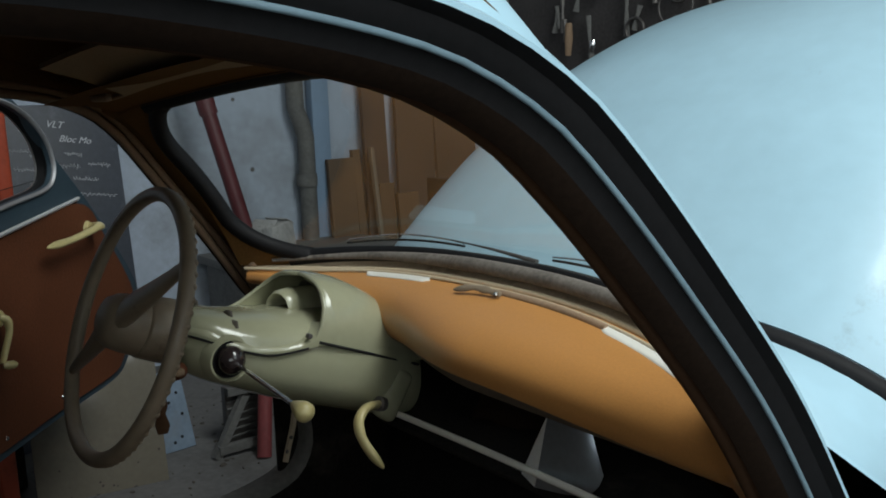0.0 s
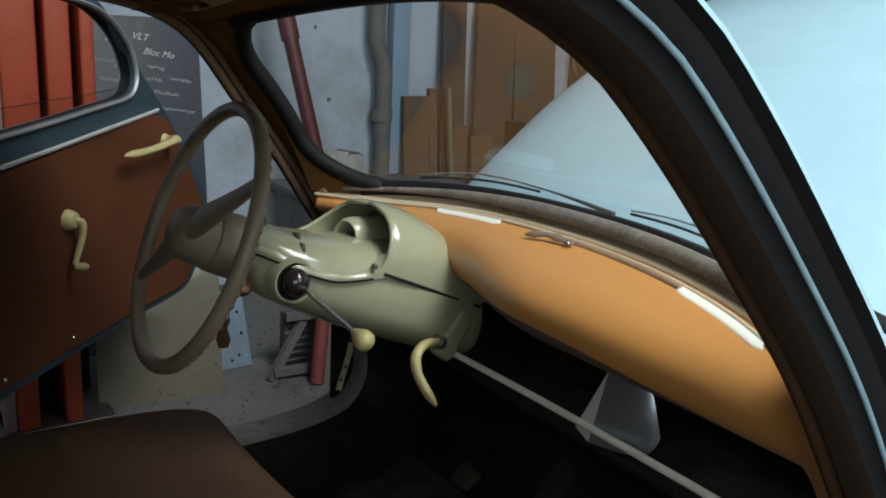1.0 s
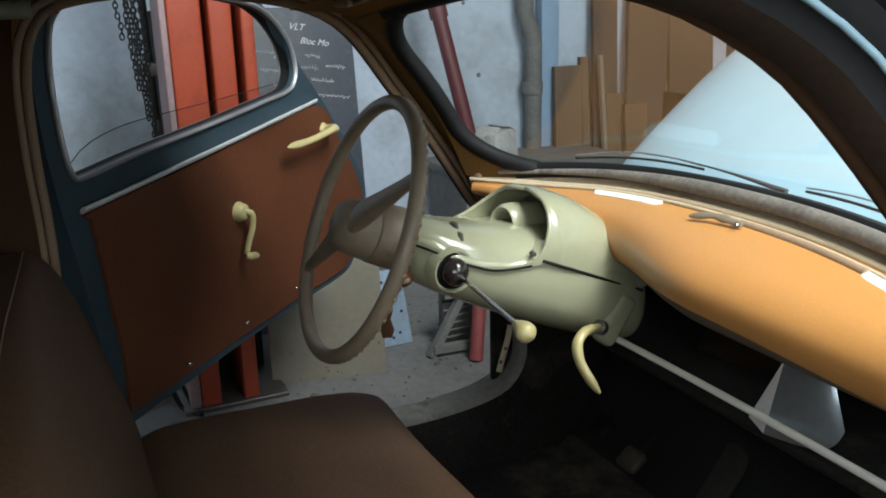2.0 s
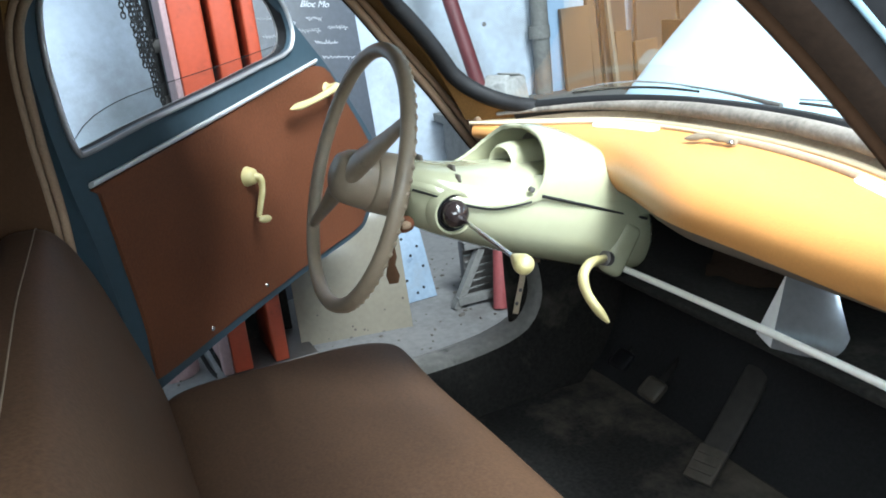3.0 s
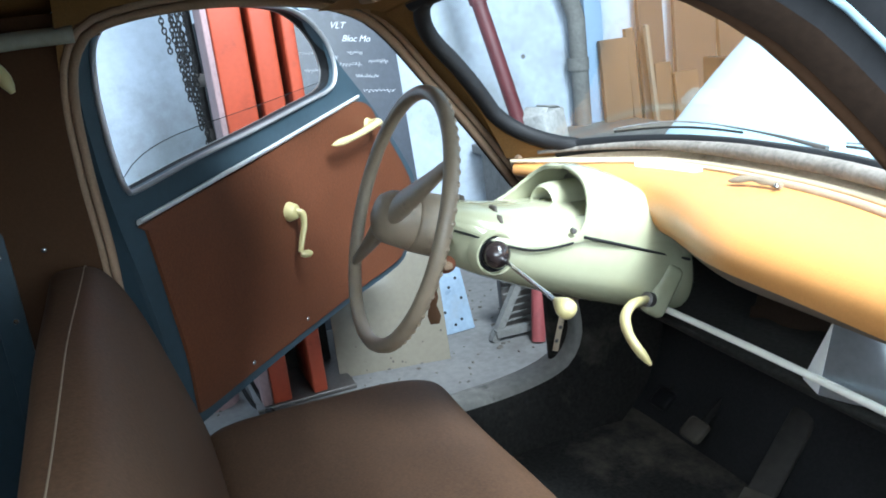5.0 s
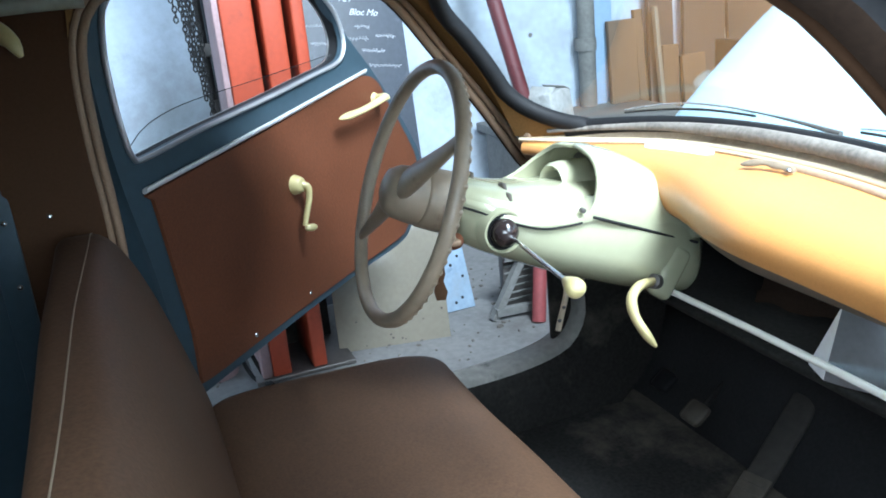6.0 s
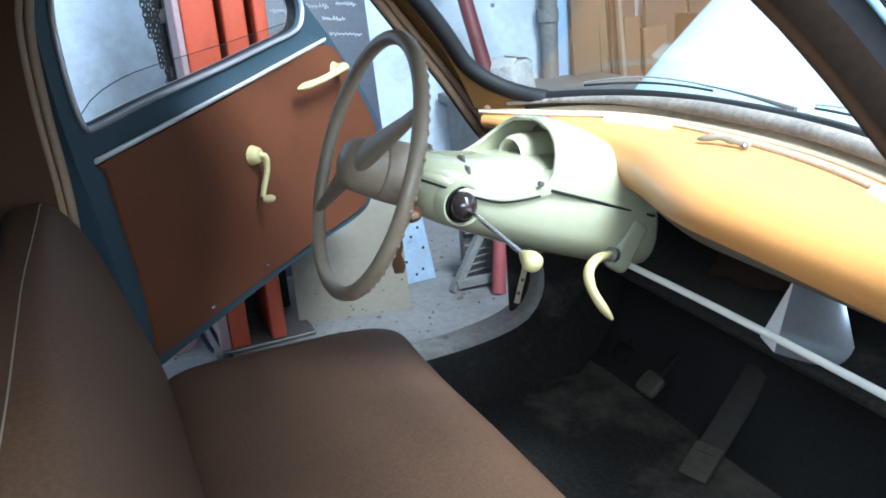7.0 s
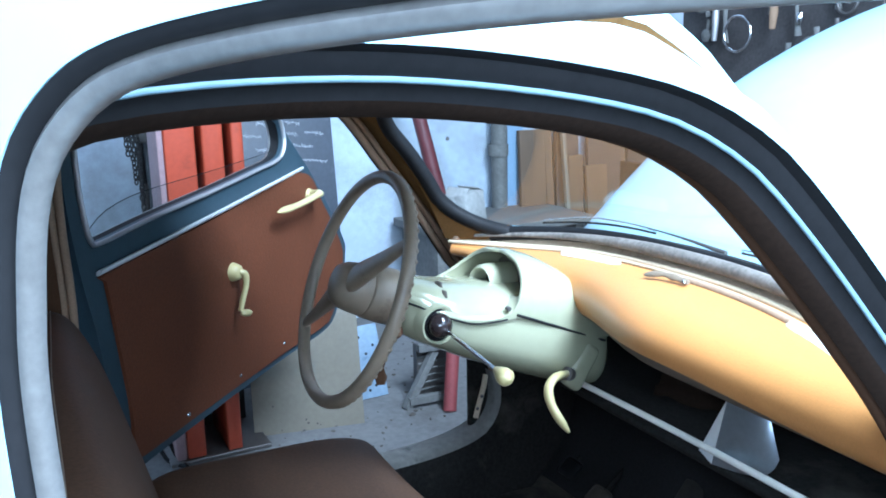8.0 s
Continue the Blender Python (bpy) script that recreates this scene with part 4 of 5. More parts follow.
dense = []
cols = [curve_points([(p[0], p[j], 0) for p in POD], 34) for j in range(1, 5)]
for i in range(34):
    dense.append(pod_section(cols[0][i].x, cols[0][i].y, cols[1][i].y, cols[2][i].y, cols[3][i].y))
bm = bmesh.new()
vs = grid(bm, dense, closed_u=True)
bm.faces.new(vs[0])
bm.faces.new(vs[-1])
lower = part("pod_body", bm, CREAM, pod, "glossy cream-green lower pod shell")


# upper shell: a deck with a lip that sweeps up into a hooded instrument cowl
ARCHES = [(0.072, 0.950, 0.056, 0.905), (0.1017, 0.958, 0.080, 0.895), (0.1335, 0.960, 0.096, 0.880), (0.1865, 0.960, 0.105, 0.862), (0.2395, 0.960, 0.109, 0.860), (0.2681, 0.961, 0.112, 0.862), (0.3031, 0.962, 0.114, 0.855),
          (0.33, 0.957, 0.114, 0.843), (0.36, 0.946, 0.112, 0.832), (0.40, 0.924, 0.107, 0.814), (0.44, 0.896, 0.100, 0.798), (0.48, 0.862, 0.090, 0.785), (0.515, 0.830, 0.076, 0.780)]
LIP = [(0.072, 0.918), (0.1017, 0.903), (0.13, 0.886), (0.165, 0.872), (0.21, 0.865), (0.24, 0.866), (0.262, 0.874), (0.277, 0.892), (0.288, 0.918), (0.296, 0.941), (0.3005, 0.956), (0.3025, 0.968)]
LIP_FAR = [(0.072, 0.920), (0.1017, 0.912), (0.1653, 0.896), (0.2077, 0.896), (0.2395, 0.905), (0.2607, 0.916), (0.2798, 0.931), (0.2914, 0.945), (0.299, 0.957), (0.3025, 0.968)]
DECK = [(0.072, 0.945), (0.1229, 0.934), (0.1653, 0.9203), (0.2077, 0.9047), (0.2607, 0.892), (0.3561, 0.887)]


def arch_at(y):
    ys = [a[0] for a in ARCHES]
    return [float(np.interp(y, ys, [a[j] for a in ARCHES])) for j in (1, 2, 3)]


def on_arch(y, a, shrink=0.0):
    top, half, base = arch_at(y)
    top, half = top - shrink, half - shrink
    return Vector((half * math.copysign(abs(math.cos(a)) ** 0.75, math.cos(a)), y, base + (top - base) * abs(math.sin(a)) ** 0.8))


def angle_for(y, z, shrink=0.0):
    top, half, base = arch_at(y)
    return math.asin(min(1.0, max(0.0, (z - base) / (top - shrink - base))) ** 1.25)


def shell_section(y, edge):
    """Half a section across: outside up to the lip, inside down to the deck, then along the deck to the middle."""
    lip = float(np.interp(y, [p[0] for p in edge], [p[1] for p in edge]))
    deck = float(np.interp(y, [p[0] for p in DECK], [p[1] for p in DECK]))
    a = angle_for(y, lip)
    out = [on_arch(y, a * k / 12) for k in range(13)]
    rim_pt = out[-1]
    if deck < lip:
        af = angle_for(y, deck, 0.007)
        ai = max(af, angle_for(y, lip - 0.002, 0.007))
        out += [on_arch(y, ai + (af - ai) * k / 9, 0.007) for k in range(10)]
        foot = out[-1]
        out += [Vector((foot.x * (1 - k / 8), y, deck + 0.004 * (1 - k / 8) ** 3)) for k in range(1, 9)]
    else:
        top = Vector((0.0, y, deck))
        for k in range(1, 19):
            w = k / 18
            out.append(Vector((rim_pt.x * (1 - w), y, rim_pt.z + (deck - rim_pt.z) * (1 - (1 - w) ** 2.6))))
    return out


rows = []
for y in (0.072, 0.0858, 0.1017, 0.1176, 0.1335, 0.1494, 0.1653, 0.1812, 0.1971, 0.213, 0.2289, 0.2448, 0.2575, 0.267, 0.2745, 0.2819, 0.2882, 0.2946, 0.2988, 0.3025):
    rows.append([Vector((-0.30 + p.x, p.y, p.z)) for p in shell_section(y, LIP)] + [Vector((-0.30 - p.x, p.y, p.z)) for p in shell_section(y, LIP_FAR)[-2::-1]])
bm = bmesh.new()
grid(bm, rows)
deck = cpart("deck", bm, CREAM, "glossy cream-green pod deck with a rounded lip", parent=pod)
rows = [[Vector((-0.30, 0, 0)) + on_arch(y, math.pi * k / 40) for k in range(41)] for y in (0.3025, 0.3137, 0.3349, 0.3561, 0.3826, 0.4091, 0.4356, 0.4621, 0.4886, 0.5151, 0.5363)]
cpart("cowl", sheet(rows), CREAM, "cream-green instrument cowl", parent=pod)
# inside of the hood, its back wall, and the small gauge tunnel
rows = [[Vector((-0.30, 0, 0)) + on_arch(y, math.pi * k / 40, 0.007 + 0.1 * max(0, y - 0.3025)) for k in range(41)] for y in (0.3015, 0.3243, 0.3455, 0.3667)]
cpart("cowl_lining", sheet(rows), CREAM, parent=pod)
cpart("cowl_back", block(0.15, 0.006, 0.080, pose(-0.30, 0.345, 0.893), 0.002), STEEL, "dark instrument face inside the cowl", parent=pod)
for s, edge in ((1, LIP), (-1, LIP_FAR)):
    lipline = []
    for y in np.linspace(0.262 if s > 0 else 0.215, 0.3033, 40):
        lip = float(np.interp(y, [p[0] for p in edge], [p[1] for p in edge]))
        lipline.append(on_arch(y, angle_for(y, lip), 0.003))
    cpart("lip_roll", tube([Vector((-0.30 + s * p.x, p.y, p.z - 0.0005)) for p in lipline], [0.0012 + 0.0028 * min(1.0, k / 14) for k in range(40)], 8), CREAM, parent=deck)
gauge_m = Matrix.Translation((-0.316, 0.274, 0.900)) @ pose(0, 0, 0, 84, 0, 16)
cpart("gauge_tunnel", lathe([(0.034, -0.07), (0.034, -0.01), (0.0315, 0.006), (0.027, 0.012), (0.022, 0.008), (0.020, -0.05), (0.0, -0.052)], gauge_m, 32), CREAM, "small cream gauge tunnel", parent=pod)
cpart("gauge_glass", lathe([(0.0, -0.030), (0.0205, -0.030)], gauge_m, 24), RUBBER, "dark gauge face", parent=pod)
# dark seam with a screw, between the shells
def pod_side(y, frac):
    i = min(33, max(0, int(round((y - 0.072) / (0.505 - 0.072) * 33))))
    top, bot = cols[2][i].y, cols[3][i].y
    z = bot + (top - bot) * frac
    rel = abs((z - (top + bot) / 2) / ((top - bot) / 2))
    return Vector((cols[0][i].y + cols[1][i].y * (1 - rel ** 2.7) ** (1 / 2.7), cols[0][i].x, z))


seam = [Vector((-0.30, 0, 0)) + on_arch(y, 0.0) + Vector((-0.001, 0, dz)) for y, dz in ((0.075, 0.004), (0.10, 0.002), (0.13, 0.001), (0.18, 0.0), (0.22, 0.0), (0.25, 0.001))]
cpart("pod_seam", tube(curve_points(seam, 40), 0.0022, 6), RUBBER, "dark joint between the pod shells", parent=pod)
seam2 = []
for y, z in ((0.268, 0.868), (0.31, 0.851), (0.36, 0.830), (0.41, 0.808), (0.45, 0.791), (0.48, 0.778)):
    i = min(33, max(0, int(round((y - 0.072) / (0.505 - 0.072) * 33))))
    p = pod_side(y, (z - cols[3][i].y) / (cols[2][i].y - cols[3][i].y))
    seam2.append(Vector((max(p.x, -0.30 + on_arch(y, angle_for(y, z)).x), y, z)))
cpart("pod_seam", tube(curve_points(seam2, 20), 0.0026, 6), RUBBER, parent=pod)
cpart("pod_screw", lathe([(0.0, 0.005), (0.004, 0.004), (0.0045, -0.004)], Matrix.Translation((-0.191, 0.252, 0.881)) @ pose(0, 0, 0, 0, 90, 0), 12), STEEL, parent=pod)
for x, y in ((-0.318, 0.120), (-0.262, 0.150), (-0.236, 0.146)):
    sec = shell_section(y, LIP)[12:]
    z = float(np.interp(abs(x + 0.30), [p.x for p in sec][::-1], [p.z for p in sec][::-1]))
    cpart("pod_switch", tube([(x - 0.013, y - 0.002, z - 0.001), (x - 0.006, y, z + 0.004), (x + 0.006, y + 0.001, z + 0.004), (x + 0.013, y, z - 0.003)], [0.003, 0.005, 0.005, 0.003], 8, flat=0.6), TREAD, "small dull metal switch", parent=pod)
# raised bulge low on the nose
cpart("pod_bulge", block(0.03, 0.050, 0.095, Matrix.Translation((-0.202, 0.415, 0.742)) @ pose(0, 0, 0, -38, 0, 8), 0.014, seg=4), CREAM, parent=pod)
# column gear lever
ball = Vector((-0.210, 0.126, 0.866))
lever = empty("gear_lever", car)
lever["label"] = "column gear lever with ivory knob and dark ball joint"
joint = Matrix.Translation(ball) @ pose(0, 0, 0, 0, 90, 0)
part("lever_collar", lathe([(0.040, -0.020), (0.0355, -0.002), (0.033, 0.0015), (0.030, 0.0015), (0.0285, -0.003)], joint, 36), CREAM, lever, "cream-green collar round the ball joint")
part("lever_seal", lathe([(0.029, -0.003), (0.0265, 0.0005), (0.0235, -0.001), (0.020, -0.008)], joint, 32), RUBBER, lever, "black seal ring")
bm = bmesh.new()
bmesh.ops.create_uvsphere(bm, u_segments=24, v_segments=14, radius=0.0225, matrix=Matrix.Translation(ball))
part("ball_joint", bm, DARK_GLASS, lever, "glossy dark ball joint")
knob = Vector((0.0227, 0.1123, 0.8537))
part("lever_rod", tube([ball + Vector((0.015, 0.003, -0.004)), ball.lerp(knob, 0.5) + Vector((0, 0.002, -0.002)), knob], 0.0035, 10), CHROME, lever)
kd = (knob - ball).normalized()
part("lever_knob", tube([knob + kd * o for o in (-0.026, -0.020, -0.010, 0.0, 0.009, 0.015, 0.018)], [0.0045, 0.007, 0.0105, 0.0135, 0.0135, 0.009, 0.001], 18), IVORY, lever, "yellowed ivory knob")
# door check strap at the front of the driver's opening
strap = cpart("check_strap", tube([(-0.612, 0.418, 0.480), (-0.622, 0.432, 0.505), (-0.628, 0.450, 0.548), (-0.632, 0.458, 0.575)], 0.0065, 4, flat=0.5), PIPING, "cream door check strap")
for q in ((-0.612, 0.424, 0.503), (-0.616, 0.438, 0.530)):
    cpart("strap_rivet", tube([q, (q[0] + 0.006, q[1] - 0.004, q[2] + 0.002)], 0.004, 8), STEEL, parent=strap)
# umbrella handbrake
hb = curve_points([(-0.187, 0.372, 0.737), (-0.168, 0.347, 0.746), (-0.156, 0.325, 0.748), (-0.146, 0.307, 0.736), (-0.134, 0.304, 0.713), (-0.117, 0.310, 0.690), (-0.0998, 0.3197, 0.668)], 26)
brake = cpart("handbrake", tube(hb, [0.010] * 5 + [0.0115] * 5 + [0.011] * 6 + [0.010] * 6 + [0.0095, 0.008, 0.006, 0.003], 12, flat=0.7), IVORY, "curved ivory handbrake handle")
cpart("handbrake_collar", lathe([(0.0125, 0.0), (0.0125, 0.012), (0.009, 0.014)], Matrix.Translation((-0.19, 0.385, 0.734)) @ pose(0, 0, 0, 60, 40, 0), 20), STEEL, parent=brake)
# ignition lock, key and leather fob
lock = cpart("ignition_lock", lathe([(0.0, 0.012), (0.011, 0.011), (0.013, 0.0), (0.013, -0.012)], Matrix.Translation((-0.238, 0.052, 0.858)) @ pose(0, 0, 0, 80, 0, 50), 20), HARDBOARD, "metal ignition lock")
cpart("key", block(0.018, 0.016, 0.010, pose(-0.222, 0.048, 0.862), 0.003), WINDLACE, parent=lock)
cpart("key_fob", slab([(-0.008, 0), (0.008, 0), (0.010, -0.02), (0.006, -0.032), (0.011, -0.05), (0.007, -0.062), (-0.007, -0.062), (-0.010, -0.048), (-0.006, -0.032), (-0.010, -0.018)],
                     Matrix.Translation((-0.222, 0.018, 0.838)) @ pose(0, 0, 0, 90, 0, 70), 0.004, 0.001), BROWN_TRIM, "brown leather key fob", parent=lock)

# ---- the car: pedals ----
for x, y, z, worn in ((-0.54, 0.64, 0.33, RUBBER), (-0.395, 0.615, 0.325, TREAD)):
    p = empty("pedal", car)
    p["label"] = "dark worn pedal with a bare metal edge"
    part("pedal_pad", block(0.06, 0.05, 0.012, Matrix.Translation((x, y, z)) @ pose(0, 0, 0, 38, 0, 0), 0.010), worn, p)
    part("pedal_arm", tube([(x, y + 0.01, z), (x, y + 0.09, z + 0.06), (x, y + 0.18, z + 0.16)], 0.008, 8), BLACK, p)
ACC = Matrix.Translation((-0.165, 0.62, 0.352)) @ pose(0, 0, 0, 33, 0, 17)
acc = cpart("accelerator", block(0.055, 0.26, 0.014, ACC, 0.006, seg=3), DUSTY_RUBBER, "long dusty black accelerator pedal")
cpart("accelerator_foot", block(0.058, 0.072, 0.007, ACC @ pose(0, -0.095, 0.009), 0.003), TREAD, "worn grey-brown tread plate", parent=acc)
for k in (-0.018, 0.0, 0.018):
    cpart("tread_rib", block(0.046, 0.004, 0.004, ACC @ pose(0, -0.095 + k, 0.0135), 0.0012), TREAD, parent=acc)

# ---- the car: bench seat ----
seat = empty("bench_seat", car)
seat["label"] = "dark brown leathercloth bench seat with a stitched backrest seam"


def pad(rows_fn, nu, nv):
    return sheet([[rows_fn(u, v) for v in np.linspace(0, 1, nv)] for u in np.linspace(0, 1, nu)], closed_u=True)


def cushion(u, v):
    """u along the bench, v round its section."""
    x = -0.585 + 1.19 * u
    e = min(1.0, min(u, 1 - u) / 0.055)
    r = math.sqrt(max(0.0, 1 - (1 - e) ** 2))
    k = 0.55 + 0.45 * r
    a = 2 * math.pi * v
    c, s = math.cos(a), math.sin(a)
    y = -0.115 + 0.245 * k * math.copysign(abs(c) ** 0.45, c)
    z = 0.455 + (0.105 if s > 0 else 0.10) * (0.35 + 0.65 * r) * math.copysign(abs(s) ** 0.5, s)
    z += 0.012 * noise.noise((3 * x, 4 * y, 5)) - 0.012 * math.exp(-((x + 0.3) ** 2) / 0.03) * (s > 0)
    return Vector((x, y, z))


bm = sheet([[cushion(u, v) for v in np.linspace(0, 1, 61)[:-1]] for u in 0.5 - 0.5 * np.cos(np.linspace(0, math.pi, 60))], closed_u=True)
part("seat_cushion", bm, SEAT, seat, "dark brown leathercloth seat cushion, soft front edge")


def back(u, v):
    x = -0.60 + 1.21 * u
    e = min(1.0, min(u, 1 - u) / 0.06)
    r = math.sqrt(max(0.0, 1 - (1 - e) ** 2))
    a = 2 * math.pi * v
    c, s = math.cos(a), math.sin(a)
    h = 0.215 * (0.72 + 0.28 * r)
    t = 0.062 * (0.4 + 0.6 * r)
    hh, tt = h * math.copysign(abs(s) ** 0.6, s), t * math.copysign(abs(c) ** 0.55, c)
    y = -0.425 + tt - 0.28 * hh
    z = 0.69 + hh * (0.97)
    y += 0.006 * noise.noise((3 * x, 4 * z, 8))
    return Vector((x, y, z))


bm = sheet([[back(u, v) for v in np.linspace(0, 1, 61)[:-1]] for u in 0.5 - 0.5 * np.cos(np.linspace(0, math.pi, 60))], closed_u=True)
backrest = part("backrest", bm, SEAT, seat, "dark brown leathercloth backrest")
seam = []
for u in np.linspace(0.02, 0.98, 60):
    k = 0.8 * min(1.0, u / 0.75)
    seam.append(back(u, 0.226).lerp(back(u, 0.274), k) + Vector((0, 0.0006, 0.0007 + 0.006 * k * (1 - k))))
part("backrest_seam", tube(seam, 0.0010, 6), WHEELP, backrest)
part("seat_base", block(1.14, 0.42, 0.14, pose(0, -0.12, 0.335), 0.01), BLACK, seat)

# ---- the car: rear pillar fittings ----
cpart("roller_blind", tube([(-0.59, -0.40, 1.262), (-0.588, -0.48, 1.262), (-0.58, -0.75, 1.255)], 0.014, 14), DUSTY, "dusty roller blind tube by the rear pillar")
cpart("coat_hook", tube(curve_points([(-0.62, -0.56, 1.235), (-0.59, -0.54, 1.23), (-0.565, -0.515, 1.21), (-0.56, -0.505, 1.185)], 10), [0.012, 0.014, 0.016, 0.017, 0.017, 0.016, 0.014, 0.012, 0.009, 0.004], 12), IVORY,
      "ivory coat hook")
# wipers lying low along the windscreen base: a sprung blade in its bow, and a thin arm
for x0, x1 in ((-0.44, -0.16), (0.05, 0.34)):
    w = empty("wiper", car)
    w["label"] = "thin dark windscreen wiper"
    along = list(zip(np.linspace(0, 1, 12), np.linspace(x0, x1, 12)))
    part("wiper_blade", tube([screen(x / 0.585, 0.022 + 0.012 * math.sin(math.pi * k)) + Vector((0, 0.017, 0.014)) for k, x in along], 0.0022, 8), RUBBER, w)
    part("blade_bow", tube([screen(x / 0.585, 0.030 + 0.028 * math.sin(math.pi * k)) + Vector((0, 0.019, 0.016)) for k, x in along], 0.0014, 8), CHROME, w)
    arm = [(x0 + 0.13, 0.058), (x0 + 0.22, 0.045), (x0 + 0.34, 0.016), (x0 + 0.44, -0.014)]
    part("wiper_arm", tube(curve_points([screen(x / 0.585, v) + Vector((0, 0.022, 0.016)) for x, v in arm], 14), [0.0016] * 8 + [0.002, 0.0025, 0.003, 0.0035, 0.004, 0.0045], 8), STEEL, w)


# ---- things in the garage ----
def thing(name, label, category, group=""):
    return tagged(empty(name, at=pose(0, 0, 0)), label, category, group)


lift = thing("car_lift", "red painted two-post car lift column with dark slots", "car lift")
LX, LY0 = -1.95, -0.02
for y0, y1 in ((0.0, 0.105), (0.130, 0.205), (0.232, 0.275)):
    part("column_rail", block(0.16, y1 - y0, 2.2, pose(LX - 0.08 - (0.02 if y0 > 0.1 else 0), LY0 + (y0 + y1) / 2, 1.60), 0.008), RED, lift)
# black back sheet: the shade between the rails is put into its colour
part("slot_shade", block(0.05, 0.27, 2.2, pose(LX - 0.19, LY0 + 0.135, 1.60), 0.004), BLACK, lift)
# flank in a paler pink-grey than the red rails
part("column_flank", block(0.20, 0.02, 2.2, pose(LX - 0.10, LY0 - 0.012, 1.60), 0.003), PINK_GREY, lift)
# the open foot of the column: two red guides before a hollow, its shade a black sheet
for y0, y1, mat in ((-0.102, -0.069, PINK_GREY), (-0.067, -0.005, RED), (0.070, 0.118, RED)):
    part("foot_guide", block(0.25, y1 - y0, 0.484, pose(LX + 0.105, (y0 + y1) / 2, 0.258), 0.006), mat, lift)
part("foot_shade", block(0.05, 0.295, 0.484, pose(LX - 0.045, 0.046, 0.258), 0.004), BLACK, lift)
part("column_foot", block(0.42, 0.34, 0.016, pose(LX + 0.03, 0.045, 0.008), 0.004), STEEL, lift)
pad = part("lift_pad", lathe([(0.0, 0.055), (0.055, 0.052), (0.075, 0.045), (0.085, 0.03), (0.085, 0.0)], pose(-1.90, -0.245, 0.0), 28), PINK_GREY)
tagged(pad, "dusty pink round lifting pad lying on the garage floor", "pad")

hoist = thing("chain_hoist", "dark steel chains hanging from a bracket", "chain")


def link(at, turn, r=0.0115):
    pts = []
    for k in range(14):
        a = 2 * math.pi * k / 14
        pts.append(Matrix.Translation(at) @ pose(0, 0, 0, 0, 0, turn) @ Vector((0.0075 * math.cos(a), 0, r * math.sin(a))))
    return tube(pts, 0.0028, 6, closed=True)


hoist_x = -2.35
for j, (y0, n, top) in enumerate(((-0.145, 20, 1.50), (-0.120, 30, 1.50), (-0.108, 36, 1.50), (-0.095, 40, 1.50), (-0.082, 30, 1.50), (-0.06, 44, 1.50))):
    bm = bmesh.new()
    for k in range(n):
        me = bpy.data.meshes.new("tmp")
        one = link((hoist_x + 0.02 * j, y0 + 0.012 * noise.noise((k * 0.2, j, 0)) + 0.0011 * k * (1 if j < 4 else 0), top - 0.0175 * k), 90 * (k % 2) + 20 * j)
        one.to_mesh(me)
        one.free()
        bm.from_mesh(me)
        bpy.data.meshes.remove(me)
    part("chain", bm, IRON, hoist)
part("bar", tube([(hoist_x - 0.03, -0.045, 1.75), (hoist_x - 0.03, -0.035, 0.85)], 0.014, 8), IRON, hoist)
part("bracket", block(0.04, 0.16, 0.05, pose(hoist_x - 0.03, 0.02, 1.05), 0.004), STEEL, hoist)
part("bracket_stay", tube([(hoist_x - 0.03, 0.07, 1.04), (hoist_x - 0.03, 0.12, 0.90)], 0.012, 8), STEEL, hoist)
reg = part("regulator", lathe([(0.0, 0.03), (0.022, 0.03), (0.026, 0.02), (0.026, -0.02), (0.018, -0.04), (0.0, -0.045)], Matrix.Translation((hoist_x + 0.01, 0.06, 1.06)) @ pose(0, 0, 0, 0, 70, 0), 18), STEEL, hoist, "small pressure gauge on the bracket")
part("dial", lathe([(0.0, 0.034), (0.019, 0.034), (0.022, 0.029)], Matrix.Translation((hoist_x + 0.01, 0.06, 1.06)) @ pose(0, 0, 0, 0, 70, 0), 18), CARD, reg)
part("hanger", block(0.2, 0.3, 0.03, pose(hoist_x, -0.08, 1.765), 0.004), STEEL, hoist)
part("post", tube([(hoist_x - 0.03, -0.035, 0.87), (hoist_x - 0.03, -0.035, 0.0)], 0.016, 8), STEEL, hoist)

# boards leaning between the lift and the wall
board = thing("chalkboard", "dark chalkboard with smeared chalk writing, leaning on the wall", "chalkboard")
BM = Matrix.Translation((-2.36, 0.36, 0.63)) @ pose(0, 0, 0, 90, 0, 90) @ pose(0, 0, 0, -7, 0, 0)
part("board_panel", block(0.76, 1.25, 0.018, BM @ pose(0.0, 0.0, 0), 0.003), SLATE, board)


def chalk(text, x, y, size):
    c = bpy.data.curves.new("chalk_text", "FONT")
    c.body, c.size, c.extrude, c.shear = text, size, 0.0006, 0.35
    ob = new("chalk_text", c)
    ob.matrix_world = BM @ pose(x, y, 0.0105, 0, 0, -8)
    c.materials.append(CHALK)
    ob.parent = board
    return ob


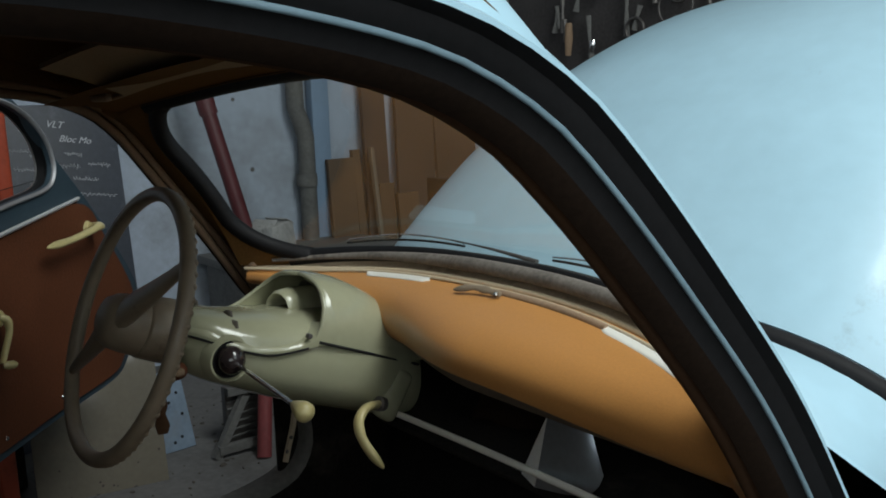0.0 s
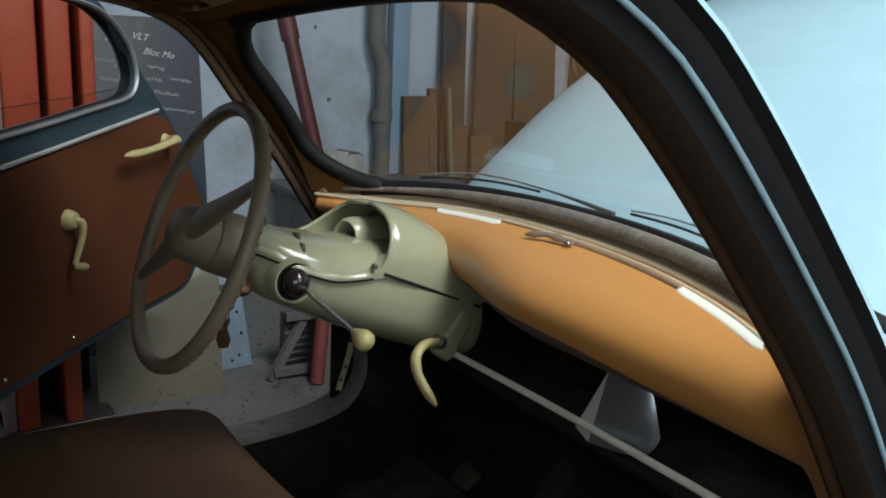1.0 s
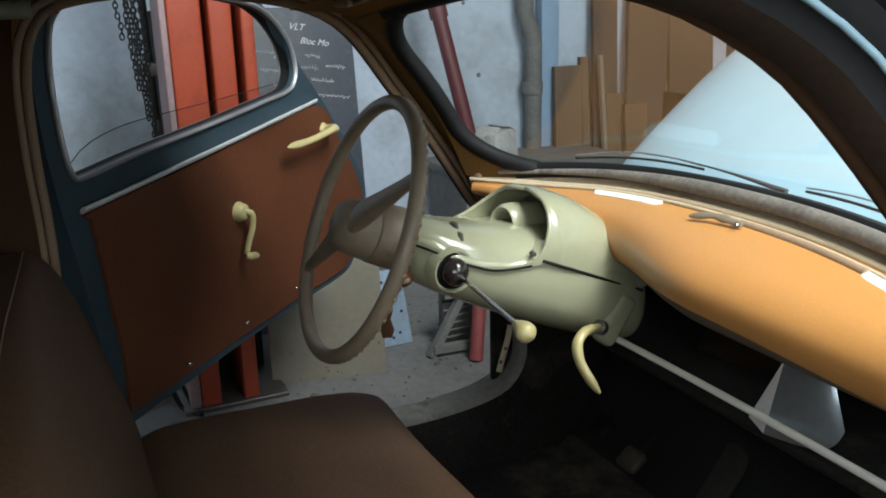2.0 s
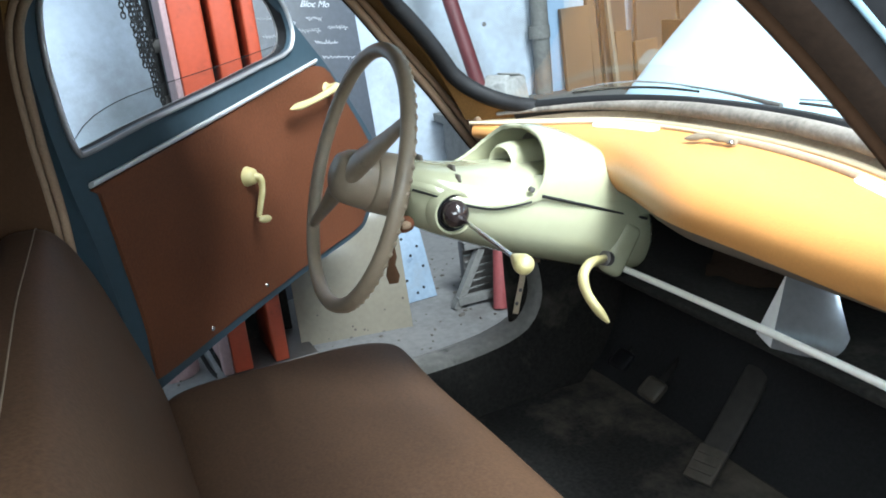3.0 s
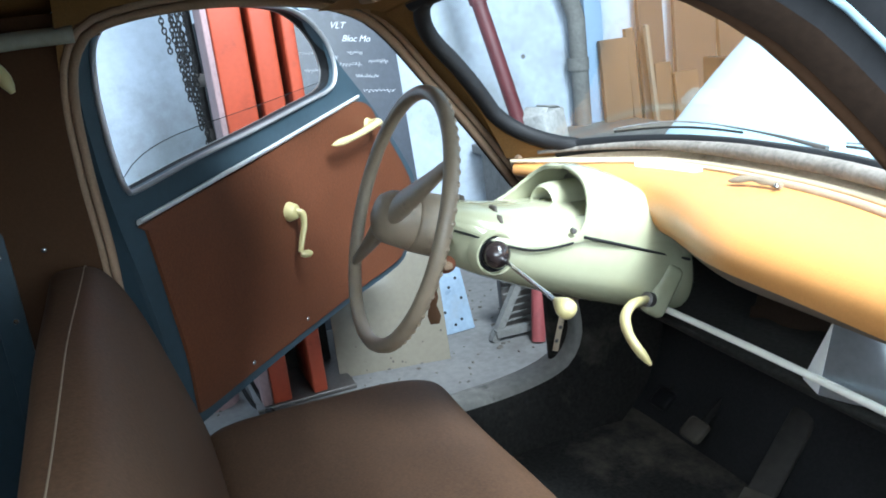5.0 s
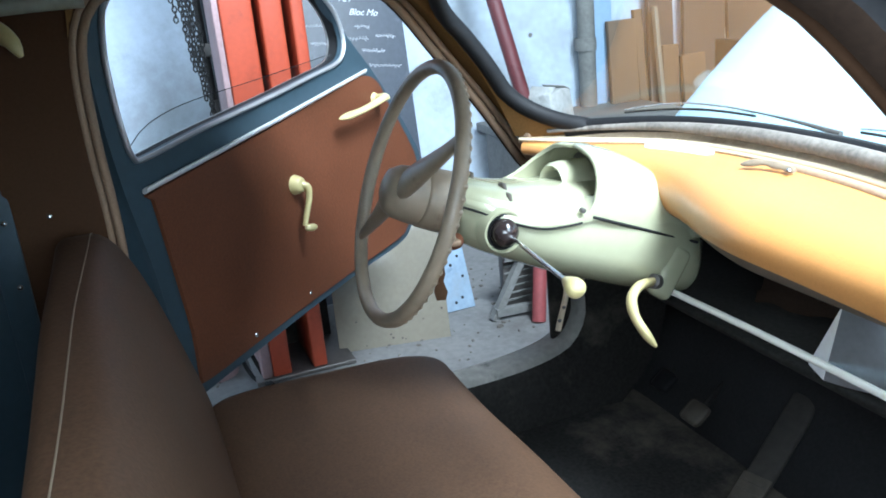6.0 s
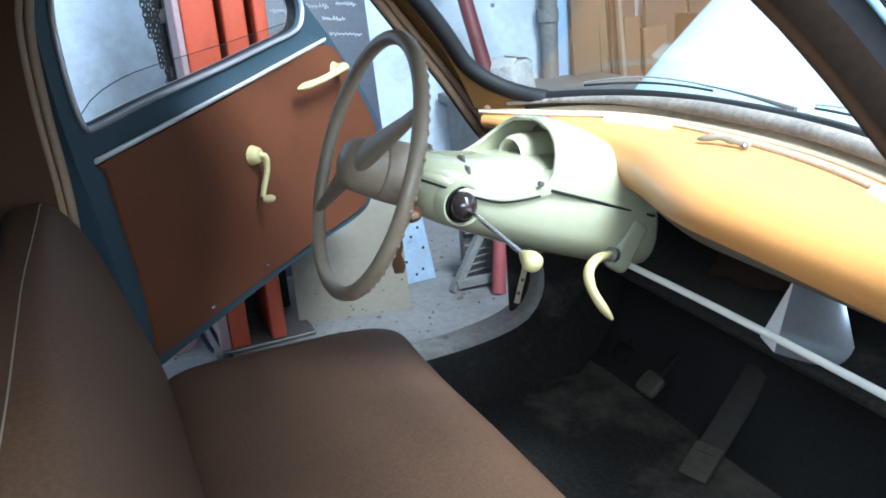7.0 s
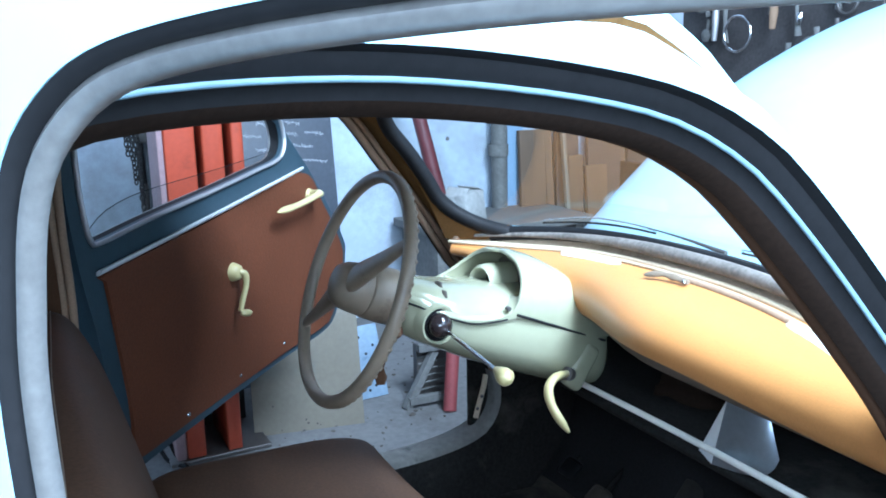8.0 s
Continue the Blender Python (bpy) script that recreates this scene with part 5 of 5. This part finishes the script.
chalk("L", 0.03, 0.535, 0.042)
chalk("VLT", 0.125, 0.545, 0.036)
chalk("Bloc Mo", 0.165, 0.490, 0.034)
rnd = random.Random(9)
for x, y, w in ((-0.02, 0.47, 0.1), (0.06, 0.445, 0.08), (0.18, 0.445, 0.06), (0.0, 0.40, 0.08), (0.13, 0.405, 0.10), (0.26, 0.40, 0.08), (0.05, 0.34, 0.06), (0.20, 0.35, 0.09), (0.02, 0.27, 0.1), (0.22, 0.29, 0.13)):
    pts = [BM @ Vector((x + w * k / 24, y - 0.14 * w * k / 24 + 0.012 * math.sin(k * 2.1 + x * 40) * rnd.uniform(0.2, 1.0), 0.0098)) for k in range(25)]
    part("chalk_mark", tube(pts, 0.0012, 5), CHALK, board)

panel = thing("metal_sheet", "pale blue-grey perforated metal plate leaning by the wall", "metal plate")
PM = Matrix.Translation((-1.99, 0.665, 0.14)) @ pose(0, 0, 0, 90, 0, 93) @ pose(0, 0, 0, -20, 0, 0)
part("sheet_panel", block(0.19, 0.29, 0.004, PM, 0.001), MIRROR, panel)
for u, v in ((0.05, -0.10), (0.07, -0.02), (0.03, 0.03), (0.065, 0.06), (-0.01, -0.06), (0.02, -0.115), (-0.05, 0.05), (0.01, 0.1)):
    part("hole", lathe([(0.0, 0.003), (0.005, 0.003), (0.006, 0.0021)], PM @ pose(u, v, 0), 10), RUBBER, panel)
cream = thing("cream_panel", "glossy beige board with brown specks leaning on the chalkboard", "board")
CM = Matrix.Translation((-1.84, 0.372, 0.235)) @ pose(0, 0, 0, 90, 0, 78) @ pose(0, 0, 0, -13, 0, 0)
part("board_panel", block(0.40, 0.50, 0.010, CM @ pose(0.02, 0, 0), 0.002), CREAM_BOARD, cream)
part("board_edging", block(0.40, 0.012, 0.012, CM @ pose(0.02, -0.256, 0), 0.002), DARKWOOD, cream)
rnd = random.Random(21)
for k in range(9):
    u, v, r = rnd.uniform(-0.17, 0.2), rnd.uniform(-0.23, -0.10), rnd.uniform(0.0015, 0.0045)
    part("rust_speck", lathe([(0.0, 0.0008), (r, 0.0003)], CM @ pose(u, v, 0.005), 8), DARKWOOD, cream)

stand = thing("axle_stand", "grey welded steel stand on the garage floor", "stand")
for a, b in (((-1.78, 0.765, 0.0), (-1.83, 0.94, 0.24)), ((-1.76, 0.95, 0.0), (-1.80, 0.99, 0.26)), ((-1.775, 0.775, 0.03), (-1.765, 0.945, 0.03)), ((-1.82, 0.84, 0.22), (-1.80, 0.985, 0.22))):
    part("bar", tube([a, b], 0.020, 4), GREYPIPE, stand)
rad = thing("old_radiator", "small dark finned radiator standing behind the stand", "radiator")
part("core", block(0.03, 0.16, 0.22, pose(-1.86, 0.92, 0.12, 0, 0, 4), 0.004), STEEL, rad)
for k in range(7):
    part("fin", block(0.006, 0.15, 0.008, pose(-1.842, 0.92, 0.04 + 0.027 * k, 0, 0, 4), 0.001), GREYPIPE, rad)
jack = thing("red_jack", "dull red tube standing on the dusty floor", "tube")
part("tube", tube([(-1.68, 0.90, 0.0), (-1.80, 1.00, 0.42)], 0.026, 14), JACKRED, jack)

# cables trailing under the open door, and grit on the floor
cable = thing("cable", "thin black cables hanging to the garage floor", "cable")
for dy in (0.0, 0.035):
    part("strand", tube(curve_points([(-1.86, -0.25 + dy, 0.50), (-1.84, -0.21 + dy, 0.30), (-1.81, -0.165 + dy, 0.12), (-1.77, -0.13 + dy, 0.012), (-1.68, -0.08, 0.012)], 24), 0.007, 8), RUBBER, cable)
rnd = random.Random(33)
bm = bmesh.new()
for k in range(420):
    x, y = rnd.uniform(-2.7, -0.85), rnd.uniform(-0.4, 1.5)
    r = rnd.uniform(0.002, 0.007) * (2.2 if rnd.random() < 0.06 else 1)
    bmesh.ops.create_icosphere(bm, subdivisions=1, radius=r, matrix=Matrix.Translation((x, y, r * 0.4)) @ pose(0, 0, 0, rnd.uniform(0, 90), 0, rnd.uniform(0, 180)) @ Matrix.Diagonal((1.6, 1.0, 0.6, 1)))
tagged(part("floor_grit", bm, DEBRIS, smooth=False), "dark grit and flakes scattered on the concrete floor", "grit", kind="stuff")

pole = thing("maroon_pole", "maroon painted steel prop leaning by the wall", "pole")
pd = [Vector((-2.62, 1.385, 0.55)), Vector((-2.72, 1.255, 1.22)), Vector((-2.83, 1.12, 1.95))]
part("tube", tube([pd[0] + (pd[0] - pd[1]) * 0.85, pd[0], pd[1], pd[2] + (pd[2] - pd[1]) * 1.2], 0.034, 18), MAROON, pole)
part("collar", tube([pd[1].lerp(pd[0], 0.05), pd[1].lerp(pd[2], 0.10)], 0.042, 18), MAROON, pole)

pipe = thing("wall_pipe", "grey iron drain pipe on the plaster wall", "pipe")
part("tube", tube([(-2.92, 1.87, 0.0), (-2.92, 1.87, 1.05), (-2.92, 1.85, 1.12), (-2.92, 1.82, 1.2), (-2.92, 1.82, 3.3)], 0.045, 14), GREYPIPE, pipe)
for z in (0.45, 0.83, 1.6):
    part("collar", tube([(-2.92, 1.865, z - 0.03), (-2.92, 1.865, z + 0.03)], 0.055, 14), GREYPIPE, pipe)
tagged(part("blue_post", block(0.06, 0.10, 3.2, pose(-2.95, 1.97, 1.6), 0.004), BLUEPAINT), "pale blue painted timber post on the wall", "post")

for k, (y, w, h, x, mat, lab) in enumerate(((2.05, 0.16, 0.93, -2.86, WOOD, "worn brown plywood board leaning on the wall"), (2.165, 0.05, 0.97, -2.87, WOOD, "narrow brown plank leaning on the wall"),
                                            (2.29, 0.15, 1.7, -2.90, DARKWOOD, "tall dark timber beam leaning on the wall"), (2.235, 0.022, 0.98, -2.80, CREAM_BOARD, "narrow pale wooden lath leaning on the wall"),
                                            (2.30, 0.10, 0.78, -2.82, WOOD, "short worn brown plank leaning on the wall"), (2.44, 0.14, 0.72, -2.80, WOOD, "short wide worn plank leaning on the wall"),
                                            # these two tall boards are added, a dark backing where the wall looks dark
                                            (2.56, 0.26, 1.76, -2.90, DARKWOOD, "added tall dark board darkening the wall behind"), (2.86, 0.30, 1.70, -2.90, DARKWOOD, "added wide dark board darkening the wall behind"))):
    tagged(part("plank", block(0.03, w, h, Matrix.Translation((x, y, h / 2)) @ pose(0, 0, 0, (0, 1.2, -0.8, 2.5, -1.5, 1.0, -2.0, 0.7)[k % 8], -4, 0), 0.004), mat, smooth=False), lab, "plank", "boards along the wall")

can = thing("battered_box", "crumpled grey cardboard box on a bench by the wall", "box")
part("carton", block(0.15, 0.17, 0.16, pose(-2.60, 1.475, 0.598, 4, -6, 28), 0.010), CARD, can)
for u, tilt in ((-0.06, 35), (0.06, -30)):
    part("flap", block(0.13, 0.06, 0.004, Matrix.Translation((-2.60 - u * 0.4, 1.475 + u * 0.9, 0.685)) @ pose(0, 0, 0, tilt, 0, 25), 0.001), CARD, can)
bench = thing("bench", "grey workbench against the wall", "bench")
part("bench_top", block(0.5, 0.9, 0.04, pose(-2.7, 1.7, 0.50), 0.004), GREYPIPE, bench)
for dy in (-0.4, 0.4):
    part("bench_leg", block(0.4, 0.05, 0.48, pose(-2.7, 1.7 + dy, 0.24), 0.004), GREYPIPE, bench)

# tools hanging on the far wall
rnd = random.Random(4)
tools = []
for k in range(120):
    x, z = -2.9 + 3.4 * rnd.random(), 1.12 + 0.95 * rnd.random()
    kind = rnd.choice(("ring", "bar", "wrench", "pulley"))
    c = (x, FY - 0.05, z)
    if kind == "ring":
        r = 0.04 + 0.06 * rnd.random()
        t = part("hanging_ring", tube([(x + r * math.cos(a), FY - 0.05, z + r * math.sin(a)) for a in np.linspace(0, 2 * math.pi, 25)[:-1]], 0.005 + 0.004 * rnd.random(), 8, closed=True), STEEL)
        tagged(t, "dull steel ring hanging on the tool wall", "tool", "tools on the wall")
    elif kind == "pulley":
        r = 0.03 + 0.04 * rnd.random()
        t = part("pulley", lathe([(0.0, 0.04), (r * 0.4, 0.04), (r, 0.03), (r * 0.85, 0.015), (r, 0.0)], Matrix.Translation((x, FY - 0.02, z)) @ pose(0, 0, 0, 90, 0, 0), 20), GREYPIPE)
        tagged(t, "grey metal pulley hung on the tool wall", "tool", "tools on the wall")
    else:
        h = 0.10 + 0.18 * rnd.random()
        lean = 0.08 * (rnd.random() - 0.5)
        t = part("hanging_tool", tube([(x, FY - 0.04, z), (x + lean * 0.5, FY - 0.045, z - h * 0.5), (x + lean, FY - 0.04, z - h)], [0.015, 0.008, 0.018], 8, flat=0.5), STEEL if kind == "bar" else GREYPIPE)
        tagged(t, "oily steel hand tool hanging on the wall", "tool", "tools on the wall")

ring = part("hanging_ring", tube([(-2.51 + 0.095 * math.cos(a), FY - 0.06, 1.413 + 0.095 * math.sin(a)) for a in np.linspace(0, 2 * math.pi, 33)[:-1]], 0.009, 10, closed=True), CHROME)
tagged(ring, "large bright steel ring hanging on the tool wall", "tool", "tools on the wall")
for x, z, h, w, mat, words in ((-2.27, 1.60, 0.17, 0.022, WINDLACE, "pale wooden tool handle hanging on the wall"), (-2.68, 1.62, 0.24, 0.020, ALU, "pale grey steel bar hanging on the wall"),
                               (-2.10, 1.50, 0.05, 0.020, CHROME, "short bright socket hanging on the wall"), (-2.78, 1.345, 0.05, 0.018, CHROME, "short bright socket hanging on the wall")):
    t = part("hanging_tool", tube([(x, FY - 0.055, z), (x + 0.004, FY - 0.06, z - h * 0.5), (x - 0.006, FY - 0.055, z - h)], [w * 0.8, w, w * 0.7], 10, flat=0.6), mat)
    tagged(t, words, "tool", "tools on the wall")

# rusty nail stains on the whitewashed wall
for k, (y, z, r) in enumerate(((-0.50, 1.28, 0.012), (-0.48, 1.18, 0.018), (-0.50, 1.165, 0.010), (-0.46, 1.02, 0.008), (1.52, 1.25, 0.010), (1.60, 0.9, 0.012))):
    spot = part("wall_stain", lathe([(0.0, 0.002), (r * 0.5, 0.0015), (r, 0.0)], Matrix.Translation((WX + 0.001, y, z)) @ pose(0, 0, 0, 0, 90, 0), 12), GREYPIPE)
    tagged(spot, "dark nail hole stain on the whitewashed wall", "stain", "stains on the wall")
